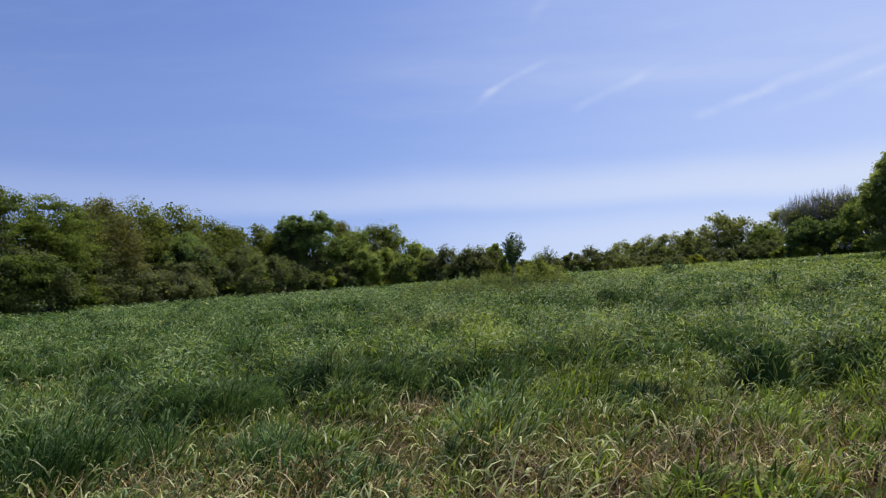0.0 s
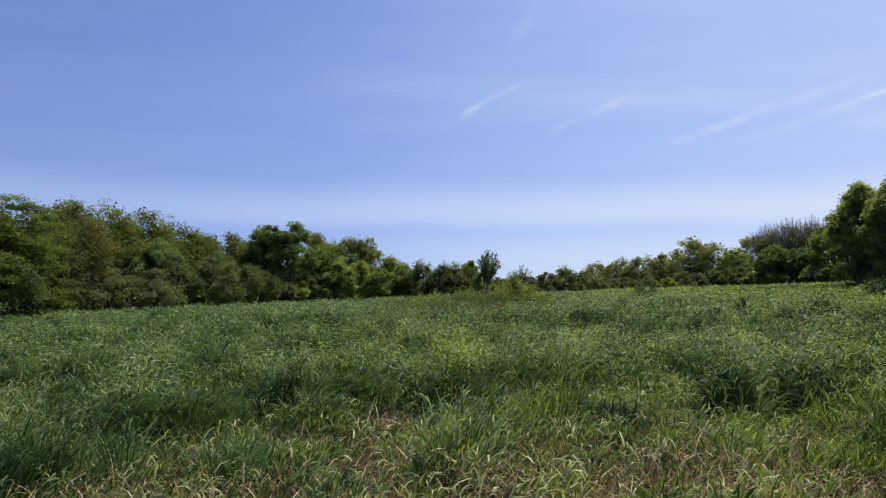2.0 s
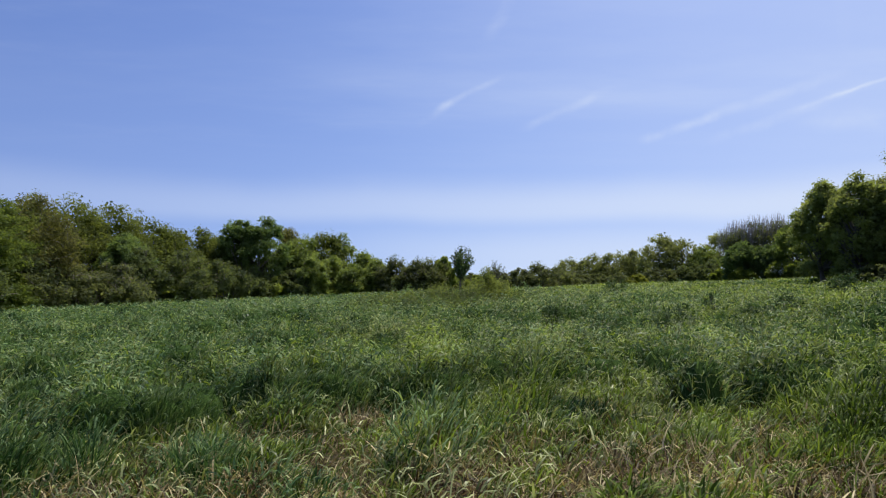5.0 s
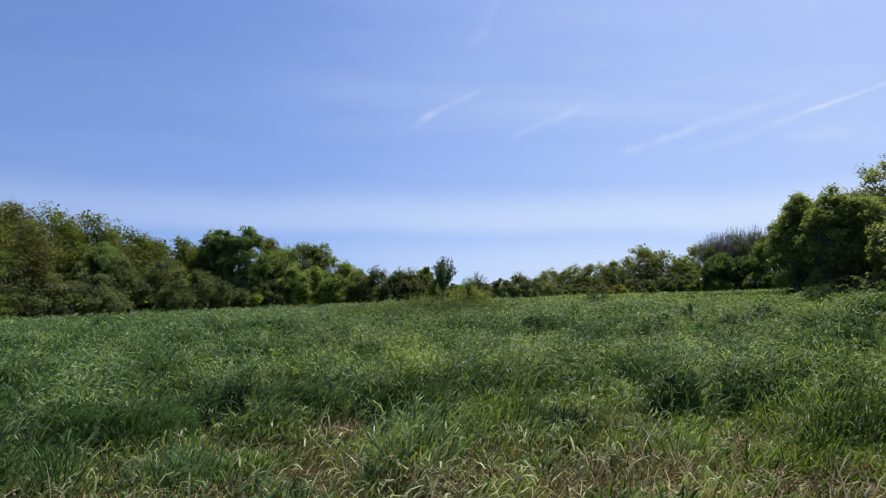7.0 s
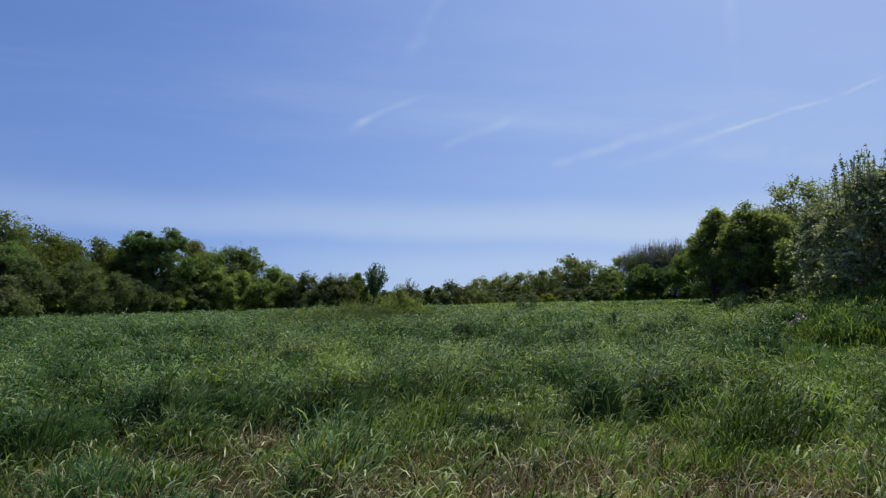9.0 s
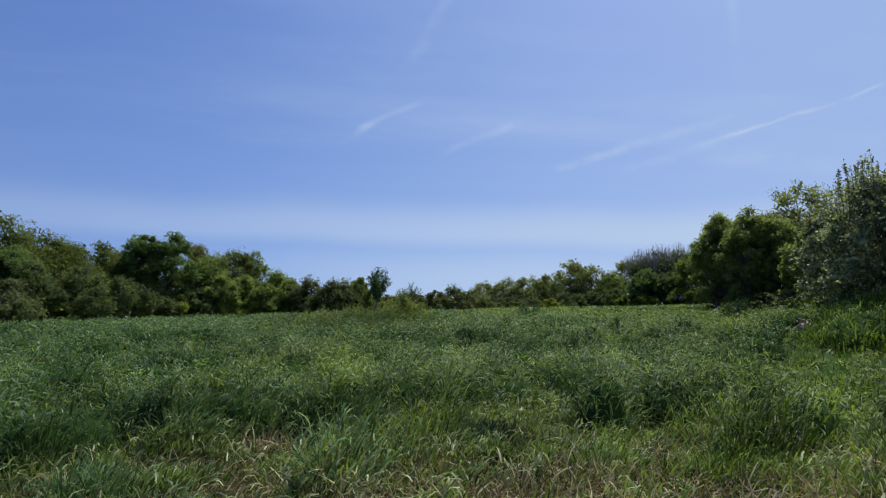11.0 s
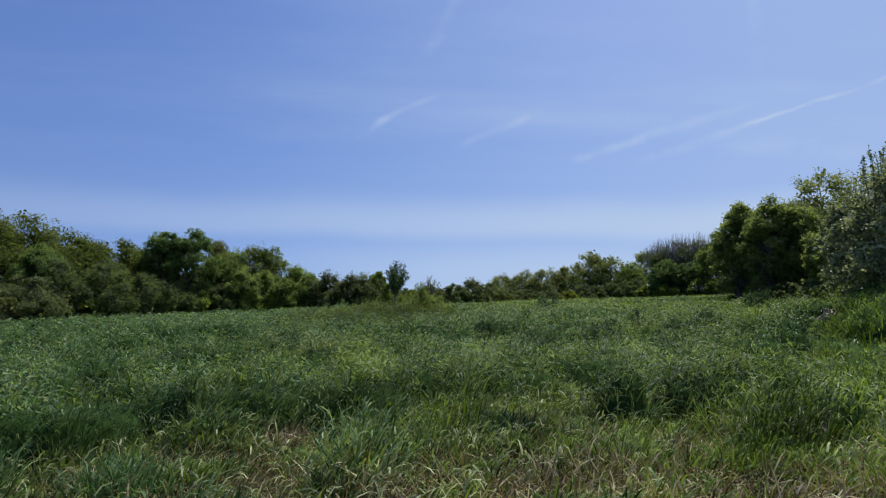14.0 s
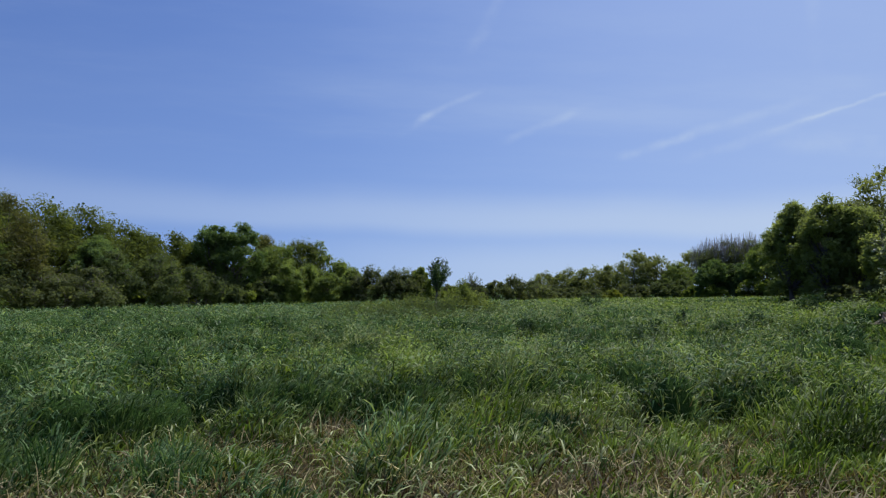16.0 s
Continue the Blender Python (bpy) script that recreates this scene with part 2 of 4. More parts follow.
GRASS = {
    "blue": leafy("blue_green_grass", (0.014, 0.036, 0.011), (0.054, 0.110, 0.040), (0.175, 0.245, 0.100), 0.32, 0.5, 0.12, 1.1, 0.7, (1.1, 1.15, 0.55, 1)),
    # blue-green grass made darker, part of the tussocks' shade put into its colour
    "shade_toned": leafy("shade_toned_grass", (0.010, 0.026, 0.008), (0.036, 0.074, 0.022), (0.15, 0.20, 0.078), 0.28, 0.42, 0.22, 1.6, 0.6, (1.1, 1.15, 0.55, 1)),
    "green": leafy("green_grass", (0.026, 0.048, 0.007), (0.094, 0.146, 0.022), (0.232, 0.298, 0.058), 0.36, 0.5, 0.10, 1.1, 0.7, (1.15, 1.15, 0.5, 1)),
    # pale feathery grass; also stands in for the sheen on other blades
    "pale": leafy("sheen_pale_grass", (0.064, 0.082, 0.028), (0.142, 0.170, 0.067), (0.300, 0.335, 0.150), 0.36, 0.5, 0.12, 1.1, 0.7, (1.15, 1.15, 0.55, 1)),
    # pale base colour that carries the glints of the arching blades
    "silver": leafy("glint_toned_grass", (0.072, 0.092, 0.028), (0.155, 0.178, 0.058), (0.35, 0.37, 0.165), 0.30, 0.42, 0.22, 1.5, 0.9, (1.1, 1.15, 0.6, 1)),
    # for the domes inside the tufts, inner shade included in the colour
    "matted": matted(),
    "straw": leafy("dead_straw", (0.043, 0.027, 0.013), (0.172, 0.124, 0.060), (0.42, 0.35, 0.185), 0.22, 0.5, 0.16, 1.2, 0.9),
}
BARK = barky("grey_bark", (0.05, 0.045, 0.038), (0.16, 0.145, 0.125))
TWIG = barky("brown_twig", (0.09, 0.075, 0.06), (0.22, 0.19, 0.155))
GREY_TWIG = barky("grey_twig", (0.16, 0.145, 0.14), (0.32, 0.29, 0.28))
DEADWOOD = barky("bleached_wood", (0.24, 0.17, 0.12), (0.58, 0.47, 0.37))
TURF = turf()


# ---------------------------------------------------------------- ground
def ground_z(x, y):
    """Height of the meadow: it falls gently to the left, rises to the right, and has a bank under the near shrub tree."""
    x, y = np.asarray(x, float), np.asarray(y, float)
    r = np.hypot(x, y)
    k = np.minimum(1.0, 150.0 / np.maximum(r, 1e-6))
    bank = 1.2 * np.exp(-((x - 14.5) ** 2 + (y - 15.2) ** 2) / 15.0)
    x, y = x * k, y * k
    z = 0.05385 * x - 0.00487 * y + 9.467e-5 * x * x - 1.3272e-4 * x * y - 7.304e-5 * y * y
    dip = -0.30 * np.exp(-((x - 7) ** 2 + (y - 17) ** 2) / 60.0)
    hummock = 0.05 * np.sin(1.3 * x + 0.6 * y) * np.sin(0.9 * y - 0.5 * x + 1.0) * np.minimum(r / 5, 1)
    far_dip = -0.32 * np.exp(-((x - 28) ** 2 + (y - 45) ** 2) / 260.0)
    return z + bank + dip + far_dip + hummock


def triangles(name, co, tri):
    """A mesh from arrays of points and of triangles."""
    me = bpy.data.meshes.new(name)
    co, tri = np.ascontiguousarray(co, np.float32), np.ascontiguousarray(tri, np.int32)
    me.vertices.add(len(co))
    me.vertices.foreach_set("co", co.ravel())
    me.loops.add(tri.size)
    me.loops.foreach_set("vertex_index", tri.ravel())
    me.polygons.add(len(tri))
    me.polygons.foreach_set("loop_start", np.arange(0, tri.size, 3, dtype=np.int32))
    me.update(calc_edges=True)
    return me


def part(name, me, mat, parent, label=""):
    ob = new(name, me)
    if mat is not None and not me.materials:
        me.materials.append(mat)
    ob.parent = parent
    return tagged(ob, label)


def build_ground():
    rings = np.concatenate([[0], np.geomspace(0.5, 30, 90), np.geomspace(31, 170, 60), np.geomspace(180, 4200, 24)])
    spokes = np.linspace(0, 2 * np.pi, 145)[:-1]
    r, a = np.meshgrid(rings, spokes, indexing="ij")
    x, y = r * np.sin(a), r * np.cos(a)
    co = np.stack([x, y, ground_z(x, y)], -1).reshape(-1, 3)
    i, j = np.meshgrid(np.arange(len(rings) - 1), np.arange(144), indexing="ij")
    p, q = i * 144 + j, i * 144 + (j + 1) % 144
    tri = np.concatenate([np.stack([p, q, q + 144], -1).reshape(-1, 3), np.stack([p, q + 144, p + 144], -1).reshape(-1, 3)])
    me = triangles("ground", co, tri)
    me.polygons.foreach_set("use_smooth", np.ones(len(tri), bool))
    ob = new("ground", me)
    me.materials.append(TURF)
    tagged(ob, "rolling meadow ground of matted dead grass and soil", "ground", kind="structure")


build_ground()


# ---------------------------------------------------------------- plants
def lattice(x, y, scale, seed):
    """Smooth random field between 0 and 1 over the plan."""
    x, y = np.asarray(x) / scale, np.asarray(y) / scale
    i, j = np.floor(x), np.floor(y)
    fx, fy = x - i, y - j
    fx, fy = fx * fx * (3 - 2 * fx), fy * fy * (3 - 2 * fy)

    def at(a, b):
        v = np.sin(a * 127.1 + b * 311.7 + seed * 74.7) * 43758.5453
        return v - np.floor(v)
    return (at(i, j) * (1 - fx) + at(i + 1, j) * fx) * (1 - fy) + (at(i, j + 1) * (1 - fx) + at(i + 1, j + 1) * fx) * fy


def leaves(rng, centre, normal, size, slim=0.6):
    """Folded four-cornered leaves at the centres, facing roughly along the normals."""
    n = len(centre)
    normal = normal / np.maximum(np.linalg.norm(normal, axis=1, keepdims=True), 1e-6)
    spin = rng.normal(size=(n, 3))
    u = np.cross(normal, spin)
    u /= np.maximum(np.linalg.norm(u, axis=1, keepdims=True), 1e-6)
    v = np.cross(normal, u)
    s = (np.ones(n) * size * rng.uniform(0.6, 1.3, n))[:, None]
    a, c = centre - u * s * 0.55, centre + u * s * 0.55 - normal * s * 0.12
    b, d = centre + v * s * slim * 0.5 + normal * s * 0.1, centre - v * s * slim * 0.5 + normal * s * 0.1
    co = np.stack([a, b, c, d], 1).reshape(-1, 3)
    k = np.arange(n)[:, None] * 4
    tri = np.concatenate([k + [0, 1, 2], k + [0, 2, 3]], 1).reshape(-1, 3)
    return co, tri


def leaflets(rng, centre, normal, size):
    """Small pointed three-cornered leaves, for foliage seen from afar."""
    n = len(centre)
    normal = normal / np.maximum(np.linalg.norm(normal, axis=1, keepdims=True), 1e-6)
    u = np.cross(normal, rng.normal(size=(n, 3)))
    u /= np.maximum(np.linalg.norm(u, axis=1, keepdims=True), 1e-6)
    v = np.cross(normal, u)
    s = (np.ones(n) * size * rng.uniform(0.6, 1.4, n))[:, None]
    co = np.stack([centre + u * s * 0.75, centre - u * s * 0.45 + v * s * 0.5, centre - u * s * 0.45 - v * s * 0.5], 1)
    return co.reshape(-1, 3), np.arange(3 * n).reshape(-1, 3)


def strips(rng, centre, heading, fall, size, slim=0.26):
    """Slim pointed blades, one flat face each, that run along the heading and fall towards their tips."""
    n = len(centre)
    u = np.stack([np.sin(heading) * np.cos(fall), np.cos(heading) * np.cos(fall), -np.sin(fall)], 1)
    v = np.stack([np.cos(heading), -np.sin(heading), rng.normal(size=n) * 0.5], 1)
    s = (np.ones(n) * size * rng.uniform(0.6, 1.4, n))[:, None]
    co = np.stack([centre - u * s * 0.5 + v * s * slim * 0.5, centre - u * s * 0.5 - v * s * slim * 0.5, centre + u * s * 0.6], 1)
    return co.reshape(-1, 3), np.arange(3 * n).reshape(-1, 3)


def tubes(lines, sides=5):
    """Tapered tubes along lines of (points, radius at each point)."""
    cos, tris, base = [], [], 0
    ring = np.linspace(0, 2 * np.pi, sides + 1)[:-1]
    for pts, rad in lines:
        pts = np.asarray(pts, float)
        way = np.gradient(pts, axis=0)
        way /= np.maximum(np.linalg.norm(way, axis=1, keepdims=True), 1e-6)
        side = np.cross(way, (0.31, 0.95, 0.02))
        side /= np.maximum(np.linalg.norm(side, axis=1, keepdims=True), 1e-6)
        up = np.cross(way, side)
        rad = np.asarray(rad, float)[:, None, None]
        co = pts[:, None] + rad * (np.cos(ring)[None, :, None] * side[:, None] + np.sin(ring)[None, :, None] * up[:, None])
        m = len(pts)
        i, j = np.meshgrid(np.arange(m - 1), np.arange(sides), indexing="ij")
        p, q = base + i * sides + j, base + i * sides + (j + 1) % sides
        tris.append(np.stack([p, q, q + sides], -1).reshape(-1, 3))
        tris.append(np.stack([p, q + sides, p + sides], -1).reshape(-1, 3))
        tip = base + (m - 1) * sides
        tris.append(np.array([[tip, tip + k, tip + k + 1] for k in range(1, sides - 1)]))
        cos.append(co.reshape(-1, 3))
        base += m * sides
    return np.concatenate(cos), np.concatenate(tris)


def bent(rng, a, b, sag=0.12, steps=6):
    a, b = np.asarray(a, float), np.asarray(b, float)
    t = np.linspace(0, 1, steps)[:, None]
    off = rng.normal(size=3) * np.linalg.norm(b - a) * sag
    return a + (b - a) * t + off * np.sin(np.pi * t) + np.array([0, 0, 1]) * (t * t - t) * -0.15 * np.linalg.norm(b - a)


def plant(name, x, y, label, category, group=""):
    root = new(name)
    root.location = (x, y, float(ground_z(x, y)) - 0.03)
    return tagged(root, label, category, group)


def grow(root, seed, h, r, leaf, bark=None, lobes=30, count=9000, size=0.19, peak=1.0, spread=0.27,
         stems=1, loose=0.31, flat=1.0, twigs=0, trunk=0.022, inner=500, foot=1.0, whole=False, droop=0.7):
    """A broad-leaved plant: trunk or stems, limbs that reach to the lobes of the crown, and leaves round each lobe.
    peak: how pointed the crown is; foot: how wide it stays down to the ground; droop: how far the sprays hang."""
    rng = np.random.default_rng(seed)
    bark = bark or BARK
    far = min(1.0, max(0.55, 70.0 / root.location.length))      # fewer and larger leaves on trees far off
    count, size = int(count * 1.02 * far), size * 0.93 / far ** 0.4
    wave, phase = rng.integers(2, 5), rng.uniform(0, 6.28)
    lobe, big = [], []
    h = h * 1.08
    for k in range(lobes):
        u, a = 0.88 * math.sqrt((k + rng.random()) / lobes), rng.uniform(0, 2 * np.pi)
        b = min(r, h * 0.6) * spread * rng.uniform(0.65, 1.3)
        top = h * (1 - (0.5 * peak) * u ** (2.0 / peak)) * (1 - 0.13 * u * (1 + math.sin(wave * a + phase))) - b
        base = b * 0.5 + (1 - foot) * h * 0.35
        z = base + max(0.0, top - base) * (1.0 if k % 3 == 0 else 1 - 0.9 * rng.random() ** 1.4)
        wide = 1 - (1 - foot) * 0.5 * (1 - z / h)
        lobe.append((u * r * wide * math.cos(a), u * r * wide * math.sin(a), z))
        big.append(b)
    lobe, big = np.array(lobe), np.array(big)
    # each lobe carries sprays of leaves, and the leaves hang round the sprays
    sprays = 11
    way = rng.normal(size=(lobes, sprays, 3))
    way /= np.linalg.norm(way, axis=2, keepdims=True)
    way[:, :, 2] = np.abs(way[:, :, 2]) * np.where(rng.random((lobes, sprays)) < 0.72, 1, -1)
    reach = big[:, None] * rng.uniform(0.5, 0.98 + 0.25 * loose, (lobes, sprays))
    spray = lobe[:, None] + way * reach[:, :, None] * (1, 1, flat)
    wide = big[:, None] * rng.uniform(0.2, 0.42, (lobes, sprays)) * (0.8 + loose)
    pick = rng.choice(len(lobe), count, p=big ** 2 / (big ** 2).sum())
    twig = rng.integers(sprays, size=count)
    ball = rng.normal(size=(count, 3))
    ball *= (1.75 * rng.random(count) ** 0.45 / np.linalg.norm(ball, axis=1))[:, None]
    c = spray[pick, twig] + ball * wide[pick, twig][:, None] * (1, 1, droop * flat)
    c[:, 2] = np.maximum(c[:, 2], 0.35 * rng.random(count))
    nrm = way[pick, twig] * 0.3 + rng.normal(size=(count, 3)) * 0.5 + (0.1, 0, 0.7)
    co, tri = leaves(rng, c, nrm, size, 0.7) if whole else leaflets(rng, c, nrm, size)
    if inner:                                        # the denser foliage inside the lobes
        inner = int(inner * 1.5)
        pick = rng.integers(len(lobe), size=inner)
        c = lobe[pick] + rng.normal(size=(inner, 3)) * big[pick][:, None] * 0.36 * (1, 1, flat)
        c[:, 2] = np.maximum(c[:, 2], 0.3)
        co2, tri2 = leaves(rng, c, rng.normal(size=(inner, 3)) + (0, 0, 0.4), size * (1.6 if whole else 2.5), 0.8)
        tri = np.concatenate([tri, tri2 + len(co)])
        co = np.concatenate([co, co2])
    part("crown", triangles("crown", co, tri), leaf, root)
    lines = []
    for s in range(stems):
        foot_at = np.array([0, 0, 0]) if stems == 1 else np.array([*rng.normal(size=2) * r * 0.18, 0])
        top = np.array([*(rng.normal(size=2) * r * (0.1 if stems == 1 else 0.4)), h * rng.uniform(0.72, 0.85)])
        pts = bent(rng, foot_at, top, 0.04, 9)
        rad = np.linspace(1, 0.12, 9) * h * trunk / math.sqrt(stems)
        rad[0] *= 1.5
        lines.append((pts, rad))
    limbs = []
    for k in lobe[::2]:
        pts, rad = lines[rng.integers(len(lines))]
        j = min(7, max(1, int(8 * max(0.12, (k[2] / h - 0.22)))))
        limbs.append((bent(rng, pts[j], k, 0.08, 4), np.linspace(rad[j] * 0.6, rad[j] * 0.12, 4)))
    co, tri = tubes(lines + limbs, 4 if whole else 3)
    part("trunk", triangles("trunk", co, tri), bark, root)
    if twigs:
        fine = []
        for _ in range(twigs):
            k = rng.integers(len(lobe))
            d = rng.normal(size=3)
            d[2] = abs(d[2]) * 1.3
            d /= np.linalg.norm(d)
            end = lobe[k] + d * big[k] * rng.uniform(1.0, 1.55)
            end[2] = min(end[2], h * 1.08)
            fine.append((bent(rng, lobe[k] + d * big[k] * 0.2, end, 0.1, 4), np.linspace(0.035, 0.010, 4)))
        co, tri = tubes(fine, 3)
        tagged(part("brushwood", triangles("brushwood", co, tri), TWIG, root), kind="stuff")
    return root


SEED = [100]


def next_seed():
    SEED[0] += 1
    return SEED[0]


def maple(x, y, h, r):
    p = plant("maple_tree", x, y, "tall maple with layered fresh yellow-green spring leaves", "tree", "trees of the wood edge")
    grow(p, next_seed(), h, r, LEAF["maple"], lobes=80, count=34000, size=0.135, flat=0.5, spread=0.30, inner=900)


def oak(x, y, h, r):
    p = plant("oak_tree", x, y, "broad oak with a domed yellow-green spring crown", "tree", "trees of the wood edge")
    grow(p, next_seed(), h, r * 1.1, LEAF["oak"], lobes=70, count=24000, size=0.148, inner=1600)


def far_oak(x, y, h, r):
    p = plant("oak_tree", x, y, "distant round-crowned oak, haze put into its paler leaf colour", "tree", "trees beyond the meadow")
    # leaves toned lighter for haze
    grow(p, next_seed(), h * 1.08, r * 1.3, LEAF["hazed_oak"], lobes=54, count=13500, size=0.175, twigs=24, inner=900, loose=0.35)


def open_oak(x, y, h, r):
    p = plant("oak_tree", x, y, "thin-leaved oak with bare twigs showing at its edge", "tree", "trees of the wood edge")
    grow(p, next_seed(), h, r, LEAF["olive"], lobes=34, count=7500, size=0.19, spread=0.24, twigs=150, inner=250)


def russet_oak(x, y, h, r):
    p = plant("oak_tree", x, y, "oak with russet-brown unfolding spring leaves", "tree", "trees of the wood edge")
    grow(p, next_seed(), h, r, LEAF["russet"], lobes=66, count=23000, size=0.15, twigs=60, inner=1100)


def olive_tree(x, y, h, r):
    p = plant("young_tree", x, y, "young slender tree with olive-green leaves", "tree", "trees of the wood edge")
    grow(p, next_seed(), h, r * 1.1, LEAF["olive"], lobes=48, count=13000, size=0.16, inner=1200)


def dark_tree(x, y, h, r):
    p = plant("dark_tree", x, y, "dense dark-green tree with an upright crown", "tree", "trees of the wood edge")
    grow(p, next_seed(), h, r, LEAF["dark"], lobes=60, count=20000, size=0.16, peak=0.8, inner=1900)


def right_tree(x, y, h, r):
    p = plant("cherry_tree", x, y, "dense wild tree leafed down to its shaded foot", "tree", "trees of the wood edge")
    grow(p, next_seed(), h, r * 1.1, LEAF["cherry"], lobes=110, count=27000, size=0.155, spread=0.23, twigs=60, inner=1500, loose=0.55)


def bare_tree(x, y, h, r):
    p = plant("bare_tree", x, y, "late-leafing grey tree with upright bare twigs over thin leaves", "tree", "late-leafing trees")
    seed = next_seed()
    grow(p, seed, h * 0.84, r * 1.3, LEAF["thicket"], lobes=44, count=9000, size=0.16, spread=0.26, peak=0.8, inner=300, loose=0.5)
    rng = np.random.default_rng(seed + 2000)
    fine = []
    for _ in range(230):
        a, q = rng.uniform(0, 6.28), math.sqrt(rng.random())
        foot = np.array([q * r * math.cos(a), q * r * math.sin(a), h * rng.uniform(0.3, 0.7)])
        top = foot * (1.2, 1.2, 0) + (*rng.normal(size=2) * 0.3, h * (1.04 - 0.22 * q * q - 0.14 * rng.random()))
        fine.append((bent(rng, foot, top, 0.04, 4), np.linspace(0.05, 0.018, 4)))
    co, tri = tubes(fine, 3)
    tagged(part("brushwood", triangles("brushwood", co, tri), GREY_TWIG, p, "grey bare twigs"), kind="stuff")


def willow(x, y, h, r):
    p = plant("willow_tree", x, y, "bushy willow with soft grey-green leaves", "tree", "trees of the wood edge")
    grow(p, next_seed(), h, r * 1.2, LEAF["grey"], lobes=44, count=12000, size=0.17, stems=4, loose=0.42)


def shrub(x, y, h, r):
    p = plant("shrub", x, y, "tall grey-green shrub at the meadow's edge", "shrub", "shrubs of the wood edge")
    grow(p, next_seed(), h, r * 1.38, LEAF["grey"], lobes=40, count=9500, size=0.17, stems=5, twigs=90, loose=0.42)


def thicket(x, y, h, r):
    p = plant("shrub", x, y, "many-stemmed brown-green shrub with twiggy top", "shrub", "shrubs of the wood edge")
    grow(p, next_seed(), h, r * 1.35, LEAF["thicket"], TWIG, lobes=38, count=8000, size=0.16, stems=8, twigs=120, loose=0.5, trunk=0.016, inner=350)


def bright_shrub(x, y, h, r):
    p = plant("shrub", x, y, "fresh yellow-green shrub before the darker wood", "shrub", "shrubs of the wood edge")
    grow(p, next_seed(), h, r * 1.1, LEAF["bright"], lobes=22, count=6000, size=0.16, stems=5)


def white_shrub(x, y, h, r):
    p = plant("flowering_shrub", x, y, "shrub dusted with white blossom", "shrub")
    grow(p, next_seed(), h, r, LEAF["bright"], lobes=20, count=4500, size=0.16, stems=5)
    rng = np.random.default_rng(5)
    a, q = rng.uniform(0, 6.28, 500), 0.9 * np.sqrt(rng.random(500))
    c = np.stack([q * r * np.cos(a), q * r * np.sin(a), h * (0.95 - 0.5 * q * q) * rng.uniform(0.55, 1.0, 500)], 1)
    co, tri = leaflets(rng, c, c + rng.normal(size=c.shape), 0.14)
    tagged(part("blossom", triangles("blossom", co, tri), LEAF["blossom"], p, "white blossom"), kind="stuff")


def yellow_bush(x, y, h, r):
    p = plant("yellow_bush", x, y, "low rounded bush with bright yellow-green leaves", "bush")
    grow(p, next_seed(), h, r * 1.1, LEAF["yellow"], lobes=18, count=4000, size=0.14, stems=5)


def fan(root, seed, h, r, leaf, rods, each, size):
    """A small tree of upright rods that fan out from a short trunk, leafy along their upper parts."""
    rng = np.random.default_rng(seed)
    fork = np.array([0.02 * h, 0, 0.24 * h])
    co, tri = tubes([(np.linspace((0, 0, 0), fork, 4), np.array((0.030, 0.022, 0.019, 0.017)) * h)], 7)
    part("trunk", triangles("trunk", co, tri), BARK, root)
    lines, centre = [], []
    for k in range(rods):
        a, q = rng.uniform(0, 6.28), math.sqrt((k + 0.3) / rods)
        top = np.array([0.06 * h + q * r * math.cos(a), q * r * math.sin(a), h * (1.0 - 0.22 * q - 0.34 * q * rng.random() - 0.06 * rng.random())])
        pts = bent(rng, fork, top, 0.05, 7)
        lines.append((pts, np.linspace(0.010, 0.002, 7) * h))
        t = rng.random(each) ** 0.7 * 0.85 + 0.15
        on = np.stack([np.interp(t, np.linspace(0, 1, 7), pts[:, m]) for m in range(3)], 1)
        centre.append(on + rng.normal(size=(each, 3)) * (r * (0.13 - 0.06 * t))[:, None])
    co, tri = tubes(lines, 4)
    tagged(part("branches", triangles("branches", co, tri), BARK, root), kind="stuff")
    centre = np.concatenate(centre)
    co, tri = leaflets(rng, centre, rng.normal(size=centre.shape), size)
    part("crown", triangles("crown", co, tri), leaf, root)


def lone_tree(x, y, h, r):
    p = plant("lone_tree", x, y, "small dark upright tree standing clear above the shrubs", "tree")
    fan(p, next_seed(), h * 1.03, r * 1.6, LEAF["weed"], 38, 120, 0.15)


def twig_tree(x, y, h, r):
    p = plant("twig_tree", x, y, "small half-bare sapling with a few leaves on its twigs", "tree")
    fan(p, next_seed(), h, r, LEAF["thicket"], 30, 16, 0.13)


# ---------------------------------------------------------------- the wood edge
maple(-45.5, 48.0, 12.3, 4.9)
maple(-41.9, 49.4, 11.3, 4.5)
maple(-40.8, 53.8, 10.9, 4.0)
russet_oak(-41.9, 62.9, 11.2, 4.8)
oak(-46.5, 69.5, 12.2, 5.0)
oak(-43.5, 60.8, 10.2, 4.2)
oak(-43.1, 71.7, 12.0, 5.0)
oak(-41.4, 75.9, 11.9, 4.8)
oak(-39.6, 79.8, 11.0, 4.7)
willow(-42.7, 59.6, 8.7, 4.3)
oak(-37.6, 83.7, 9.8, 4.5)
oak(-35.7, 87.5, 9.8, 4.3)
oak(-33.9, 91.1, 8.9, 3.7)
dark_tree(-36.5, 70.8, 7.6, 3.1)
dark_tree(-30.3, 89.5, 10.7, 3.3)
dark_tree(-27.2, 90.5, 11.1, 3.6)
russet_oak(-25.9, 99.3, 10.4, 3.9)
olive_tree(-22.7, 95.9, 9.0, 3.8)
oak(-21.1, 104.5, 10.2, 4.3)
open_oak(-18.2, 106.5, 10.0, 3.8)
olive_tree(-14.7, 104.3, 7.0, 3.3)
olive_tree(-19.0, 99.5, 6.2, 3.0)
shrub(-43.9, 48.8, 4.2, 2.6)
